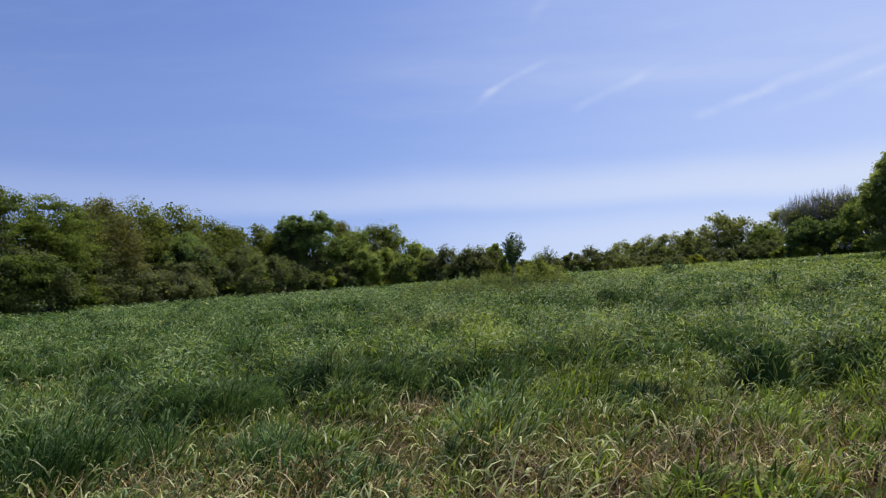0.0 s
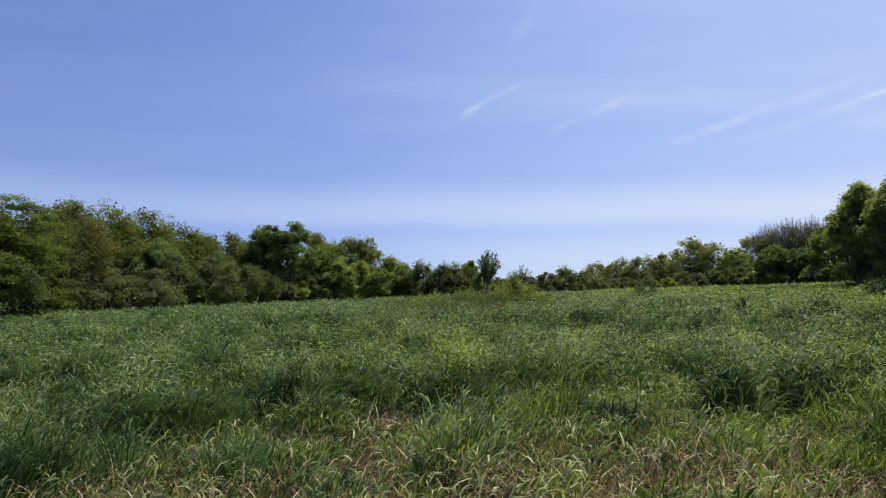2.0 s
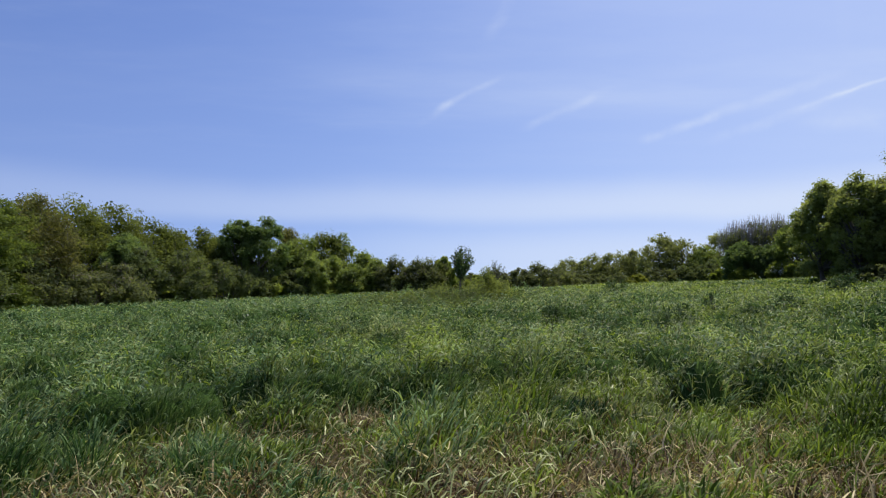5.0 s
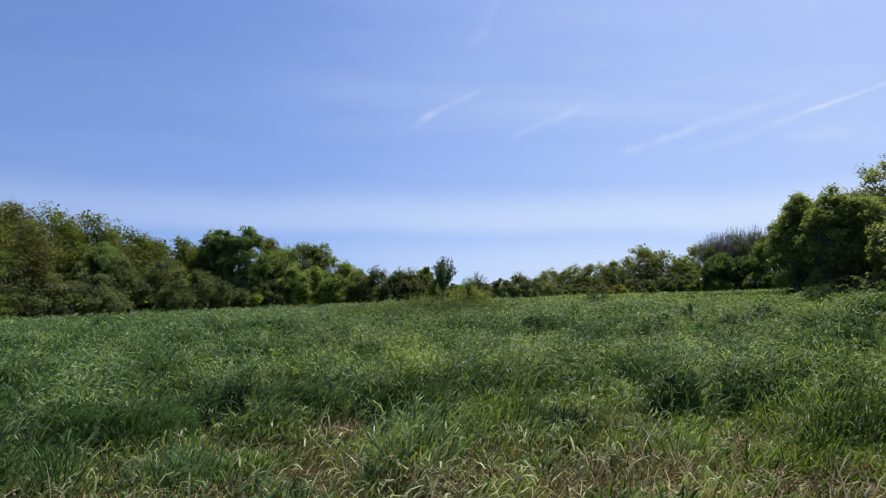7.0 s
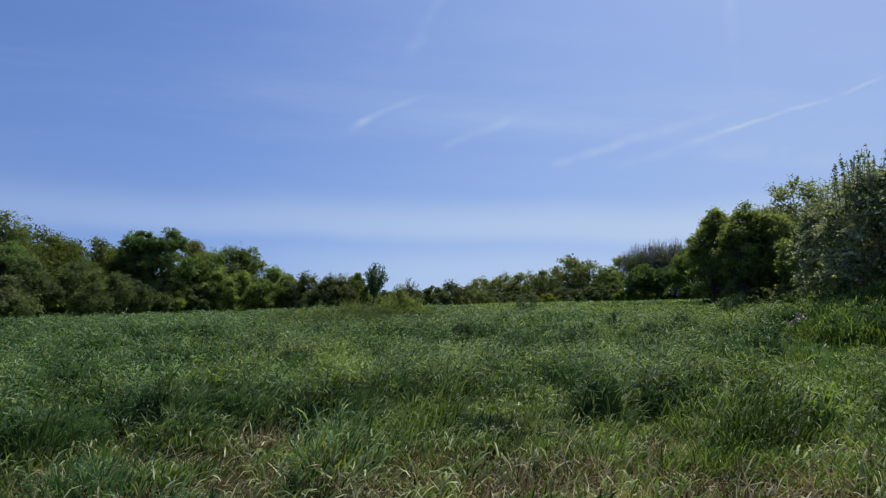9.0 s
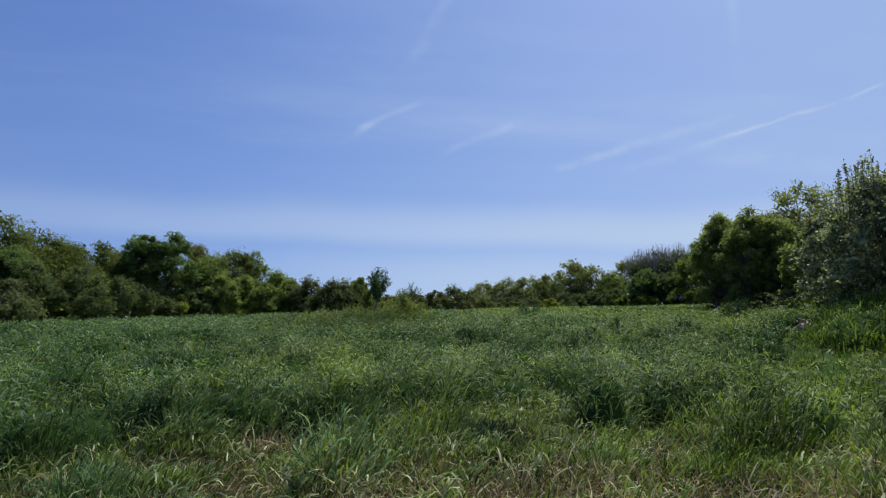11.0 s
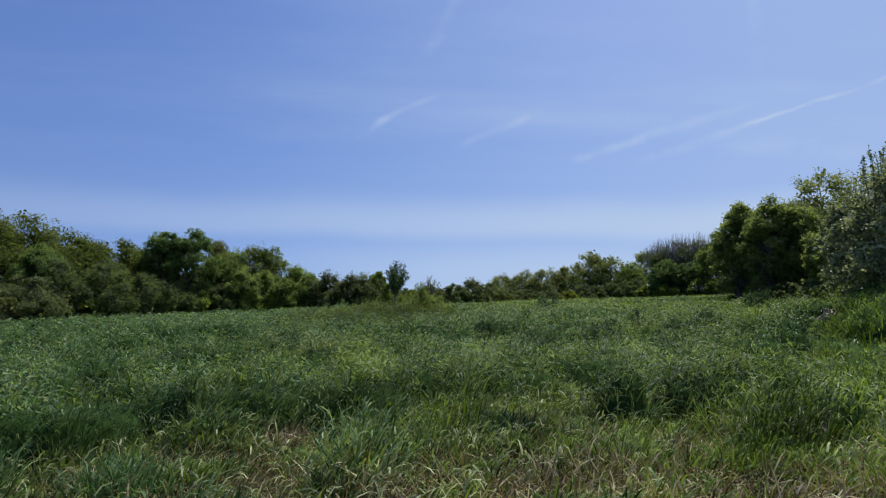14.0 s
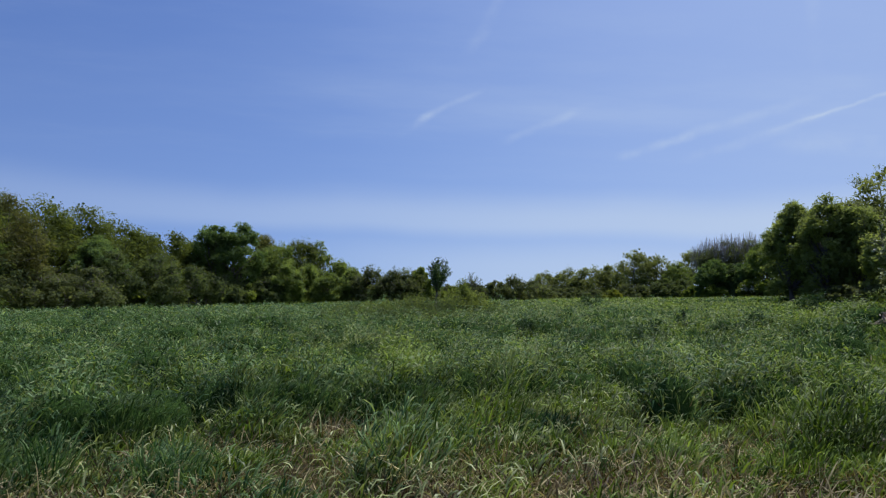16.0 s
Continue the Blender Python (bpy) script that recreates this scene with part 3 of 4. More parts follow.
shrub(-39.3, 49.2, 5.8, 3.0)
bright_shrub(-39.4, 55.9, 3.9, 1.3)
thicket(-39.4, 60.2, 5.0, 3.7)
thicket(-37.7, 63.8, 4.2, 3.8)
thicket(-35.3, 64.8, 4.5, 3.2)
shrub(-34.6, 70.0, 6.2, 2.2)
bright_shrub(-33.8, 72.5, 3.8, 2.0)
shrub(-31.8, 75.6, 6.3, 2.5)
bright_shrub(-31.3, 81.6, 4.6, 2.9)
shrub(-29.8, 81.7, 5.3, 3.1)
shrub(-27.7, 87.3, 4.2, 2.9)
bright_shrub(-25.3, 88.1, 3.2, 2.8)
shrub(-22.9, 90.4, 3.7, 2.5)
olive_tree(-20.3, 90.9, 5.6, 2.4)
bright_shrub(-16.5, 94.8, 1.3, 1.9)
olive_tree(-15.2, 96.0, 4.9, 2.5)
olive_tree(-11.8, 97.8, 5.3, 2.4)
thicket(-8.8, 96.8, 5.5, 2.5)
thicket(-5.7, 95.7, 5.1, 2.1)
thicket(-3.2, 95.8, 5.1, 2.5)
olive_tree(-1.5, 97.2, 5.4, 2.0)
lone_tree(0.9, 94.5, 7.4, 1.4)
bright_shrub(3.6, 103.9, 2.6, 1.8)
twig_tree(6.4, 101.4, 5.6, 1.7)
thicket(7.3, 105.0, 3.4, 2.1)
thicket(10.8, 106.1, 3.5, 2.5)
thicket(14.3, 107.1, 4.4, 2.7)
thicket(18.1, 111.9, 3.8, 3.3)
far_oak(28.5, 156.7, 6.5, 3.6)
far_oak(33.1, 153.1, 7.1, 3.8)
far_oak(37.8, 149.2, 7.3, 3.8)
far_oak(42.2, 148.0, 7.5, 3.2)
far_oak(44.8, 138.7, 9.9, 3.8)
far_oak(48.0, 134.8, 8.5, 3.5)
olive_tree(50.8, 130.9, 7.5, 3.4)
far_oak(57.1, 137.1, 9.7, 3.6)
thicket(24.3, 130.0, 3.6, 2.8)
thicket(28.4, 129.2, 2.6, 3.6)
thicket(33.3, 130.8, 2.7, 2.8)
thicket(40.6, 128.8, 3.3, 3.6)
shrub(45.7, 128.4, 3.6, 2.6)
shrub(49.3, 125.7, 4.1, 3.4)
bare_tree(50.1, 113.6, 10.9, 2.8)
bare_tree(52.9, 112.4, 11.6, 3.0)
bare_tree(56.2, 112.3, 11.8, 2.8)
dark_tree(48.7, 108.4, 6.4, 3.1)
dark_tree(52.6, 106.5, 5.6, 3.3)
olive_tree(54.9, 102.3, 10.5, 3.2)
bright_shrub(47.7, 114.7, 2.4, 2.0)
bright_shrub(47.6, 105.9, 2.4, 2.0)
white_shrub(51.3, 101.1, 3.1, 2.0)
bright_shrub(52.0, 97.7, 2.7, 1.7)
yellow_bush(34.6, 120.7, 2.1, 1.8)
right_tree(35.0, 60.9, 9.2, 2.3)
right_tree(36.0, 57.1, 9.2, 2.6)
right_tree(38.1, 55.7, 8.1, 2.4)
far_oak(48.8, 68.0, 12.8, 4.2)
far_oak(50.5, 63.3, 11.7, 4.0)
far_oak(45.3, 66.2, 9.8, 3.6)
right_tree(37.0, 49.9, 6.7, 2.2)
thicket(35.0, 52.9, 1.6, 2.3)
thicket(36.3, 49.6, 1.6, 2.5)
thicket(54.3, 99.6, 2.2, 3.2)
shrub(53.9, 104.4, 3.1, 3.2)
shrub(39.9, 67.4, 2.9, 2.9)
thicket(42.0, 45.8, 2.9, 3.2)
right_tree(44.3, 50.9, 7.5, 2.8)
thicket(3.2, 113.4, 3.1, 2.9)
thicket(5.9, 116.0, 2.6, 2.8)
thicket(-0.7, 99.9, 3.2, 1.7)
shrub(38.6, 62.6, 6.0, 2.6)
shrub(-29.6, 93.6, 7.4, 2.6)
shrub(-24.5, 95.0, 6.0, 2.6)


# ---------------------------------------------------------------- the shrub tree on the near bank
def shoot_tree(x, y, h, r, shoots):
    p = plant("shrub_tree", x, y, "many-stemmed shrub tree with upright leafy shoots and pale leaf undersides", "tree", "shrub trees on the bank")
    seed = next_seed()
    grow(p, seed, h * 0.72, r, LEAF["silver"], TWIG, lobes=60, count=11000, size=0.085, stems=7, twigs=120, trunk=0.012, inner=1800, whole=True, peak=0.7)
    rng = np.random.default_rng(seed + 1000)
    lines, centre = [], []
    for _ in range(shoots):
        a, rr = rng.uniform(0, 6.28), r * 0.75 * math.sqrt(rng.random())
        foot = np.array([rr * math.cos(a), rr * math.sin(a), h * rng.uniform(0.4, 0.6)])
        top = foot * (1.12, 1.12, 0) + (0, 0, h * (1.0 - 0.25 * (rr / r) - 0.16 * rng.random()))
        pts = bent(rng, foot, top, 0.03, 6)
        lines.append((pts, np.linspace(0.014, 0.004, 6)))
        t = rng.uniform(0.1, 1.0, 90)
        on = np.stack([np.interp(t, np.linspace(0, 1, 6), pts[:, k]) for k in range(3)], 1)
        centre.append(on + rng.normal(size=(90, 3)) * (0.07, 0.07, 0.04) * (1.25 - t)[:, None])
    co, tri = tubes(lines, 4)
    tagged(part("shoots", triangles("shoots", co, tri), TWIG, p), kind="stuff")
    centre = np.concatenate(centre)
    co, tri = leaves(rng, centre, rng.normal(size=centre.shape) + (0, 0, 0.5), 0.075)
    tagged(part("shoot_leaves", triangles("shoot_leaves", co, tri), LEAF["silver"], p), kind="stuff")


shoot_tree(14.0, 16.2, 4.85, 1.35, 40)
shoot_tree(15.4, 15.8, 4.75, 1.45, 30)
shoot_tree(14.3, 18.4, 4.4, 1.15, 12)
shoot_tree(15.9, 17.4, 4.4, 1.55, 10)


# ---------------------------------------------------------------- loose things in the meadow
def weed_bush(x, y, h, r, leaf, label, count=700, size=0.09):
    """A low leafy clump: stems from one root, leaves round them."""
    rng = np.random.default_rng(next_seed())
    p = plant("weed_bush", x, y, label, "bush", "leafy clumps in the meadow")
    lines, centre = [], []
    for _ in range(14):
        a, q = rng.uniform(0, 6.28), math.sqrt(rng.random())
        top = np.array([math.cos(a) * q * r, math.sin(a) * q * r, h * (1 - 0.45 * q * q) * rng.uniform(0.8, 1.05)])
        pts = bent(rng, (top[0] * 0.25, top[1] * 0.25, 0), top, 0.05, 5)
        lines.append((pts, np.linspace(0.012, 0.004, 5)))
        t = rng.uniform(0.25, 1.05, count // 14)
        on = np.stack([np.interp(t, np.linspace(0, 1, 5), pts[:, k]) for k in range(3)], 1)
        centre.append(on + rng.normal(size=on.shape) * r * 0.16)
    co, tri = tubes(lines, 4)
    tagged(part("stems", triangles("stems", co, tri), TWIG, p), kind="stuff")
    centre = np.concatenate(centre)
    centre[:, 2] = np.maximum(centre[:, 2], 0.05)
    co, tri = leaves(rng, centre, rng.normal(size=centre.shape) + (0, 0, 0.3), size)
    part("foliage", triangles("foliage", co, tri), leaf, p)


def bush_at(az, d, h, r, leaf, label, count=700, size=0.09):
    weed_bush(d * math.sin(radians(az)), d * math.cos(radians(az)), h, r, leaf, label, count, size)


DARK_WEED, YELLOW_WEED = "dark leafy weed clump standing above the grass", "yellow-green bramble bush standing above the grass"
bush_at(8.7, 19.0, 1.05, 0.42, LEAF["weed"], DARK_WEED, 2400, 0.07)
bush_at(19.4, 17.5, 1.0, 0.62, LEAF["weed"], DARK_WEED, 3600, 0.07)
bush_at(24.0, 13.0, 0.55, 0.42, LEAF["weed"], DARK_WEED, 2200, 0.06)
bush_at(21.8, 22.0, 1.1, 0.24, LEAF["weed"], DARK_WEED, 1400, 0.07)
bush_at(31.2, 32.0, 1.3, 0.7, LEAF["weed"], DARK_WEED, 2400, 0.09)
bush_at(14.2, 38.0, 1.3, 0.8, LEAF["weed"], DARK_WEED, 2400, 0.1)
bush_at(27.5, 21.0, 0.95, 0.5, LEAF["weed"], DARK_WEED, 2000, 0.07)
bush_at(3.0, 34.0, 2.25, 0.75, LEAF["bramble"], YELLOW_WEED, 4200, 0.10)
bush_at(4.3, 33.4, 1.3, 0.9, LEAF["bramble"], YELLOW_WEED, 3000, 0.10)
for az, d, h in ((-5.5, 33, 0.7), (-3.8, 34, 0.75), (-2.2, 31, 0.8), (-0.6, 33, 0.9), (0.9, 32, 0.8), (2.3, 33, 0.95),
                 (-7.2, 35, 0.6), (-1.4, 37, 0.8), (-6.3, 29, 0.7), (-3.0, 27, 0.65), (-1.8, 34, 0.85), (0.2, 30, 0.75), (1.4, 28, 0.6), (-8.4, 31, 0.6), (2.0, 30, 0.75), (1.7, 38, 0.85), (-4.6, 28, 0.55), (-0.2, 27, 0.6), (6.2, 30, 0.6)):
    bush_at(az, d, h * 1.6, 0.85, LEAF["bramble" if d > 32 else "grey"], "low bramble clump with grey-green leaves in the meadow", 1700, 0.085)


def stump(x, y):
    """A low heap of bleached broken wood: a rotten stump lying on its side, with splintered pieces about it."""
    rng = np.random.default_rng(9)
    p = plant("tree_stump", x, y, "low rotten tree stump with bleached splintered pieces in the grass", "stump")
    pts = np.array([(-0.30, 0, 0.05), (-0.16, 0.01, 0.10), (0.02, 0, 0.14), (0.15, 0.02, 0.10), (0.28, 0.03, 0.03)])
    co, tri = tubes([(pts, (0.04, 0.09, 0.12, 0.10, 0.03))], 14)
    co += rng.normal(size=co.shape) * (0.03, 0.03, 0.045)
    part("log", triangles("log", co, tri), DEADWOOD, p)
    for k in range(34):
        a, q = rng.uniform(0, 6.28), rng.uniform(0.02, 0.34)
        mid = np.array([math.cos(a) * q * 1.25, math.sin(a) * q * 0.8, 0.36 - 0.8 * q])
        way = np.array([rng.normal(), rng.normal() * 0.6, abs(rng.normal()) * 0.7])
        way *= rng.uniform(0.12, 0.22) / np.linalg.norm(way)
        co, tri = tubes([(np.linspace(mid - way, mid + way, 4) + rng.normal(size=(4, 3)) * 0.01, (0.012, 0.028, 0.024, 0.006))], 5)
        part("splinter", triangles("splinter", co, tri), DEADWOOD, p)


stump(11.4, 15.7)


def marker(x, y):
    """A thin stake with a small white tag."""
    p = plant("marker_stake", x, y, "thin wooden stake with a small white tag", "stake")
    co, tri = tubes([(np.linspace((0, 0, -0.1), (0.02, 0, 0.98), 4), (0.014, 0.013, 0.012, 0.011))], 6)
    part("stake", triangles("stake", co, tri), TWIG, p)
    bm = bmesh.new()
    bmesh.ops.create_cube(bm, size=1.0, matrix=Matrix.LocRotScale((0.02, -0.02, 0.93), Euler((0.1, 0.15, 0.2)), (0.08, 0.010, 0.11)))
    bmesh.ops.bevel(bm, geom=bm.edges[:], offset=0.004, segments=1, affect="EDGES")
    me = bpy.data.meshes.new("tag")
    bm.to_mesh(me)
    bm.free()
    part("tag", me, LEAF["blossom"], p, "white tag")


marker(1.0, 31.5)


# ---------------------------------------------------------------- grass
def blades(rng, x, y, raised, length, width, heading, lean, bend, segs=3):
    """Bent tapering blades: the lean at the foot and the bend along the blade are angles from upright."""
    n = len(x)
    out = np.stack([np.sin(heading), np.cos(heading), np.zeros(n)], 1)
    twist = heading + rng.normal(size=n) * 0.7
    side = np.stack([np.cos(twist), -np.sin(twist), rng.normal(size=n) * 0.15], 1)
    p = np.stack([x, y, ground_z(x, y) + raised - 0.01], 1)
    rows, step = [], length / segs
    for k in range(segs):
        w = width * (1.0, 0.95, 0.7, 0.5)[k] * 0.5
        rows += [p - side * w[:, None], p + side * w[:, None]]
        ang = lean + bend * (k + 0.5) / segs
        p = p + out * (np.sin(ang) * step)[:, None] + np.array([0, 0, 1]) * (np.cos(ang) * step)[:, None]
    rows.append(p)
    co = np.stack(rows, 1).reshape(-1, 3)
    m, k0 = 2 * segs + 1, np.arange(n)[:, None] * (2 * segs + 1)
    t = []
    for k in range(segs - 1):
        t += [k0 + [2 * k, 2 * k + 1, 2 * k + 3], k0 + [2 * k, 2 * k + 3, 2 * k + 2]]
    t.append(k0 + [m - 3, m - 2, m - 1])
    return co, np.concatenate(t, 1).reshape(-1, 3)


WIND = 1.35      # the wind lays the grass over towards the right


def worn_at(x, y):
    """Where the grass is beaten down to straw: near the standpoint and in scattered patches."""
    d = np.hypot(x, y)
    w = lattice(x, y, 1.1, 5) * 0.45 + lattice(x, y, 0.4, 6) * 0.55 + np.clip((7.0 - d) / 5.5, -0.4, 0.23)
    for px, py, r, more in ((-0.8, 7.3, 0.40, 0.9), (-0.75, 4.6, 0.6, 0.25), (-0.2, 4.3, 0.4, 0.25), (1.1, 4.2, 0.6, 0.35),
                            (1.7, 4.3, 0.8, 0.5), (2.7, 4.4, 0.8, 0.5), (3.5, 4.6, 0.7, 0.4), (-2.5, 3.8, 0.7, 0.3), (3.1, 5.2, 0.4, 0.3), (2.2, 5.3, 0.3, 0.3), (2.8, 23.8, 0.7, 0.6)):
        w = w + more * np.exp(-((x - px) ** 2 + (y - py) ** 2) / (r * r))
    return w


class Tufts:
    """Domed tufts over the meadow, near ones small, far ones gathered into wider mounds."""

    def __init__(self):
        rng = np.random.default_rng(31)
        zones = []
        for lo, hi, count in ((3.0, 11.0, 560), (11.0, 30.0, 1400), (30.0, 60.0, 1800), (60.0, 125.0, 2600)):
            zones.append(np.sqrt(rng.uniform(lo * lo, hi * hi, count)))
        d = np.concatenate(zones)
        n = len(d)
        az = np.radians(rng.uniform(-48, 51, n))
        self.x, self.y, self.d, self.az = d * np.sin(az), d * np.cos(az), d, np.degrees(az)
        x, y = self.x, self.y
        self.worn = worn_at(x, y)
        swell = lattice(x, y, 3.4, 1)
        # most tufts are low; here and there a taller, wider one stands over them
        self.tall = rng.random(n) < (0.05 + 0.62 * np.clip(swell * 2.4 - 0.85, 0, 1)) * np.where((d < 7) & (np.abs(self.az) < 26), 0.4, 1.0)
        self.tall &= ~((self.az > 9) & (self.az < 20) & (d > 6.8) & (d < 10.5))           # an open fresh-green spot
        low_h, tall_h = 0.08 + 0.14 * rng.random(n) + 0.08 * swell, 0.48 + 0.40 * rng.random(n)
        self.r = np.where(self.tall, np.where(d < 9, 0.22, 0.40) + 0.30 * rng.random(n), 0.15 + 0.20 * rng.random(n)) * (1 + d / 40.0)
        self.h = np.where(self.tall, tall_h, low_h) * np.interp(self.worn, (0.62, 0.95), (1.0, 0.4)) * np.interp(d, (3, 9, 30, 60, 90), (0.8, 1.0, 1.05, 0.9, 0.6))
        off, along = x * 0.809 - y * 0.588, x * 0.588 + y * 0.809                          # low before the stump
        self.h = self.h * np.where((np.abs(off) < 0.8) & (along > 12.5) & (along < 19.6), 0.3, 1.0)
        self.h = self.h * np.where((self.az > -18) & (self.az < 2) & (d > 6.2) & (d < 8.0), 0.6, 1.0)      # low before the dark belt
        self.h = self.h * np.where((np.abs(x + 0.12 * y + 0.05) < 0.42) & (y > 6.5) & (y < 7.7), 0.25, 1.0)      # the beaten patch
        self.h = self.h * np.where((self.az > 20) & (d > 26), 0.6, 1.0)                      # shorter up the slope
        blue = 0.5 * lattice(x, y, 4.5, 3) + 0.25 * lattice(x, y, 1.1, 7) - 0.42 * np.minimum(self.az, 26) / 45 - 0.12 * (d < 7.5) + rng.normal(size=n) * 0.14
        pale = lattice(x, y, 5.0, 8) * 0.5 + lattice(x, y, 1.2, 9) * 0.3 + rng.normal(size=n) * 0.14
        self.kind = np.full(n, 1)
        self.kind[blue + 0.14 * self.tall > 0.33] = 0
        self.kind[(pale > 0.60) & (d > 6) & ~self.tall] = 2
        self.kind[(self.az > 8) & (d > 38) & (lattice(x, y, 9.0, 21) > 0.35)] = 1           # fresh grass up the slope
        self.kind[(self.az > 9) & (self.az < 20) & (d > 6.8) & (d < 10.5) & (self.kind == 0)] = 1
        self.kind[np.hypot((x + 2.2) / 1.5, (y - 15.9) / 0.9) < 1] = 2       # a feathery pale patch
        self.lay = WIND + rng.normal(size=n) * 0.5


TUFTS = Tufts()


def sward():
    """The meadow: tufts whose blades arch over at every height, over a low underlayer and flattened dead grass."""
    rng = np.random.default_rng(32)
    f = TUFTS
    each = np.where(f.d < 10, np.clip(1150 / f.d, 30, 190), np.clip(1000 / f.d, 14, 90)) * np.where(f.tall, 2.2, 0.85)
    each = each.astype(int)
    t = np.repeat(np.arange(len(f.d)), each)
    n = len(t)
    q, a = np.sqrt(rng.random(n)), rng.uniform(0, 2 * np.pi, n)
    d = f.d[t]
    x, y = f.x[t] + np.sin(a) * q * f.r[t], f.y[t] + np.cos(a) * q * f.r[t]
    dome = f.h[t] * np.where(f.tall[t], 1.05 - 0.85 * q ** 4, 1.05 - 0.75 * q * q)
    low = rng.random(n) < np.where(d < 12, 0.3, 0.14)
    raised = np.where(low, 0.0, dome * (0.35 + 0.5 * rng.random(n)))
    length = np.where(low, dome * np.where(d < 12, rng.uniform(0.5, 0.95, n), rng.uniform(0.8, 1.25, n)), dome * 0.10 + rng.uniform(0.07, 0.18, n))
    length = np.maximum(length * np.clip(1.15 - d / 60, 0.6, 1), d * 0.0038 * rng.uniform(0.6, 1.3, n))
    width = np.maximum(rng.uniform(0.007, 0.022, n), d * 0.0016 * rng.uniform(0.6, 1.4, n))
    heading = np.where(rng.random(n) < 0.5, a + rng.normal(size=n) * 0.4, f.lay[t] + rng.normal(size=n) * 0.45)
    lean = np.abs(rng.normal(size=n)) * 0.22 + 0.25 * q
    bend = np.where(low, rng.uniform(0.2, 1.7, n), np.where(rng.random(n) < 0.28, rng.uniform(0.1, 0.9, n), rng.uniform(1.1, 2.9, n)))
    kind = np.where(rng.random(n) < 0.15, 1, f.kind[t])
    right = (f.az[t] > 3) & (f.az[t] < 30)
    # share of pale blades by distance and side, the meadow's sheen as colour
    kind[rng.random(n) < np.where(d < 7.5, 0.18, np.where(right, 0.38, np.where(f.az[t] < -8, 0.19, 0.27)))] = 2
    kind[f.tall[t] & (raised > 0.72 * dome) & (rng.random(n) < 0.45) & (d > 6)] = 2       # paler blades along the crests, the highlight there put into colour
    dead = rng.random(n) < np.clip((worn_at(x, y) - 0.45) * 0.9, 0.03, 0.45)
    kind[dead] = 3
    raised[dead] *= 0.4
    heading[dead] = rng.uniform(0, 6.28, dead.sum())
    lean[dead] = rng.uniform(0.15, 1.5, dead.sum())
    bend[dead] = rng.uniform(0.0, 0.6, dead.sum())
    # the low underlayer, much of it dead and flat
    m = 54000
    ua = np.radians(rng.uniform(-47, 50, m))
    ud = np.exp(rng.uniform(math.log(3.0), math.log(40.0), m))
    ux, uy = ud * np.sin(ua), ud * np.cos(ua)
    udead = rng.random(m) < np.clip(worn_at(ux, uy) * 1.3 - 0.22, 0.12, 0.85)
    x, y, d = np.r_[x, ux], np.r_[y, uy], np.r_[d, ud]
    raised = np.r_[raised, rng.uniform(0, 0.05, m)]
    length = np.r_[length, np.maximum(rng.uniform(0.08, 0.2, m) * np.where(udead, 1.25, 1.0), ud * 0.006)]
    width = np.r_[width, np.maximum(rng.uniform(0.005, 0.014, m), ud * 0.0013)]
    heading = np.r_[heading, rng.uniform(0, 2 * np.pi, m)]
    lean = np.r_[lean, np.where(udead, rng.uniform(0.5, 1.5, m), rng.uniform(0, 0.6, m))]
    bend = np.r_[bend, np.where(udead, rng.uniform(0, 0.5, m), rng.uniform(0, 1.6, m))]
    kind = np.r_[kind, np.where(udead, 3, 1)]
    labels = (("tall_grass", "blue", "tall blue-green meadow grass laid over by the wind"),
              ("meadow_grass", "green", "fresh green meadow grass"),
              ("seeding_grass", "pale", "pale feathery grass, also the sheen on blade tops put into colour"),
              ("dead_grass", "straw", "flattened straw-coloured dead grass"))
    for k, (name, mat, label) in enumerate(labels):
        cos, tris, base = [], [], 0
        for lo, hi, segs in ((0, 12, 3), (12, 30, 2), (30, 999, 1)):
            s = (kind == k) & (d >= lo) & (d < hi)
            co, tri = blades(rng, x[s], y[s], raised[s], length[s], width[s], heading[s], lean[s], bend[s], segs)
            cos.append(co)
            tris.append(tri + base)
            base += len(co)
        me = triangles(name, np.concatenate(cos), np.concatenate(tris))
        me.materials.append(GRASS[mat])
        tagged(new(name, me), label, "grass", kind="stuff")


sward()


def trodden():
    """The shorter sward round the standpoint and behind it."""
    rng = np.random.default_rng(61)
    m = 38000
    d = 10.0 * np.sqrt(rng.random(m))
    a = np.radians(rng.uniform(-180, 180, m))
    keep = (np.abs(np.degrees(a) - 1.5) > 47) | (d < 3.0)
    d, a = d[keep], a[keep]
    x, y = d * np.sin(a), d * np.cos(a)
    m = len(x)
    clump = lattice(x, y, 0.6, 12)
    dead = rng.random(m) < np.clip(worn_at(x, y) * 1.1 - 0.45, 0.12, 0.7)
    for sort, mat, label in ((False, "green", "trodden green meadow grass round the standpoint"), (True, "straw", "trodden straw round the standpoint")):
        s = dead == sort
        k = int(s.sum())
        co, tri = blades(rng, x[s], y[s], np.zeros(k), (0.10 + 0.22 * clump[s]) * rng.uniform(0.7, 1.3, k), rng.uniform(0.012, 0.026, k),
                         rng.uniform(0, 6.28, k), rng.uniform(0.5, 1.4, k) if sort else rng.uniform(0, 0.6, k), rng.uniform(0, 1.4, k), 2)
        me = triangles("trodden_grass", co, tri)
        me.materials.append(GRASS[mat])
        tagged(new("trodden_grass", me), label, "grass", kind="stuff")


trodden()


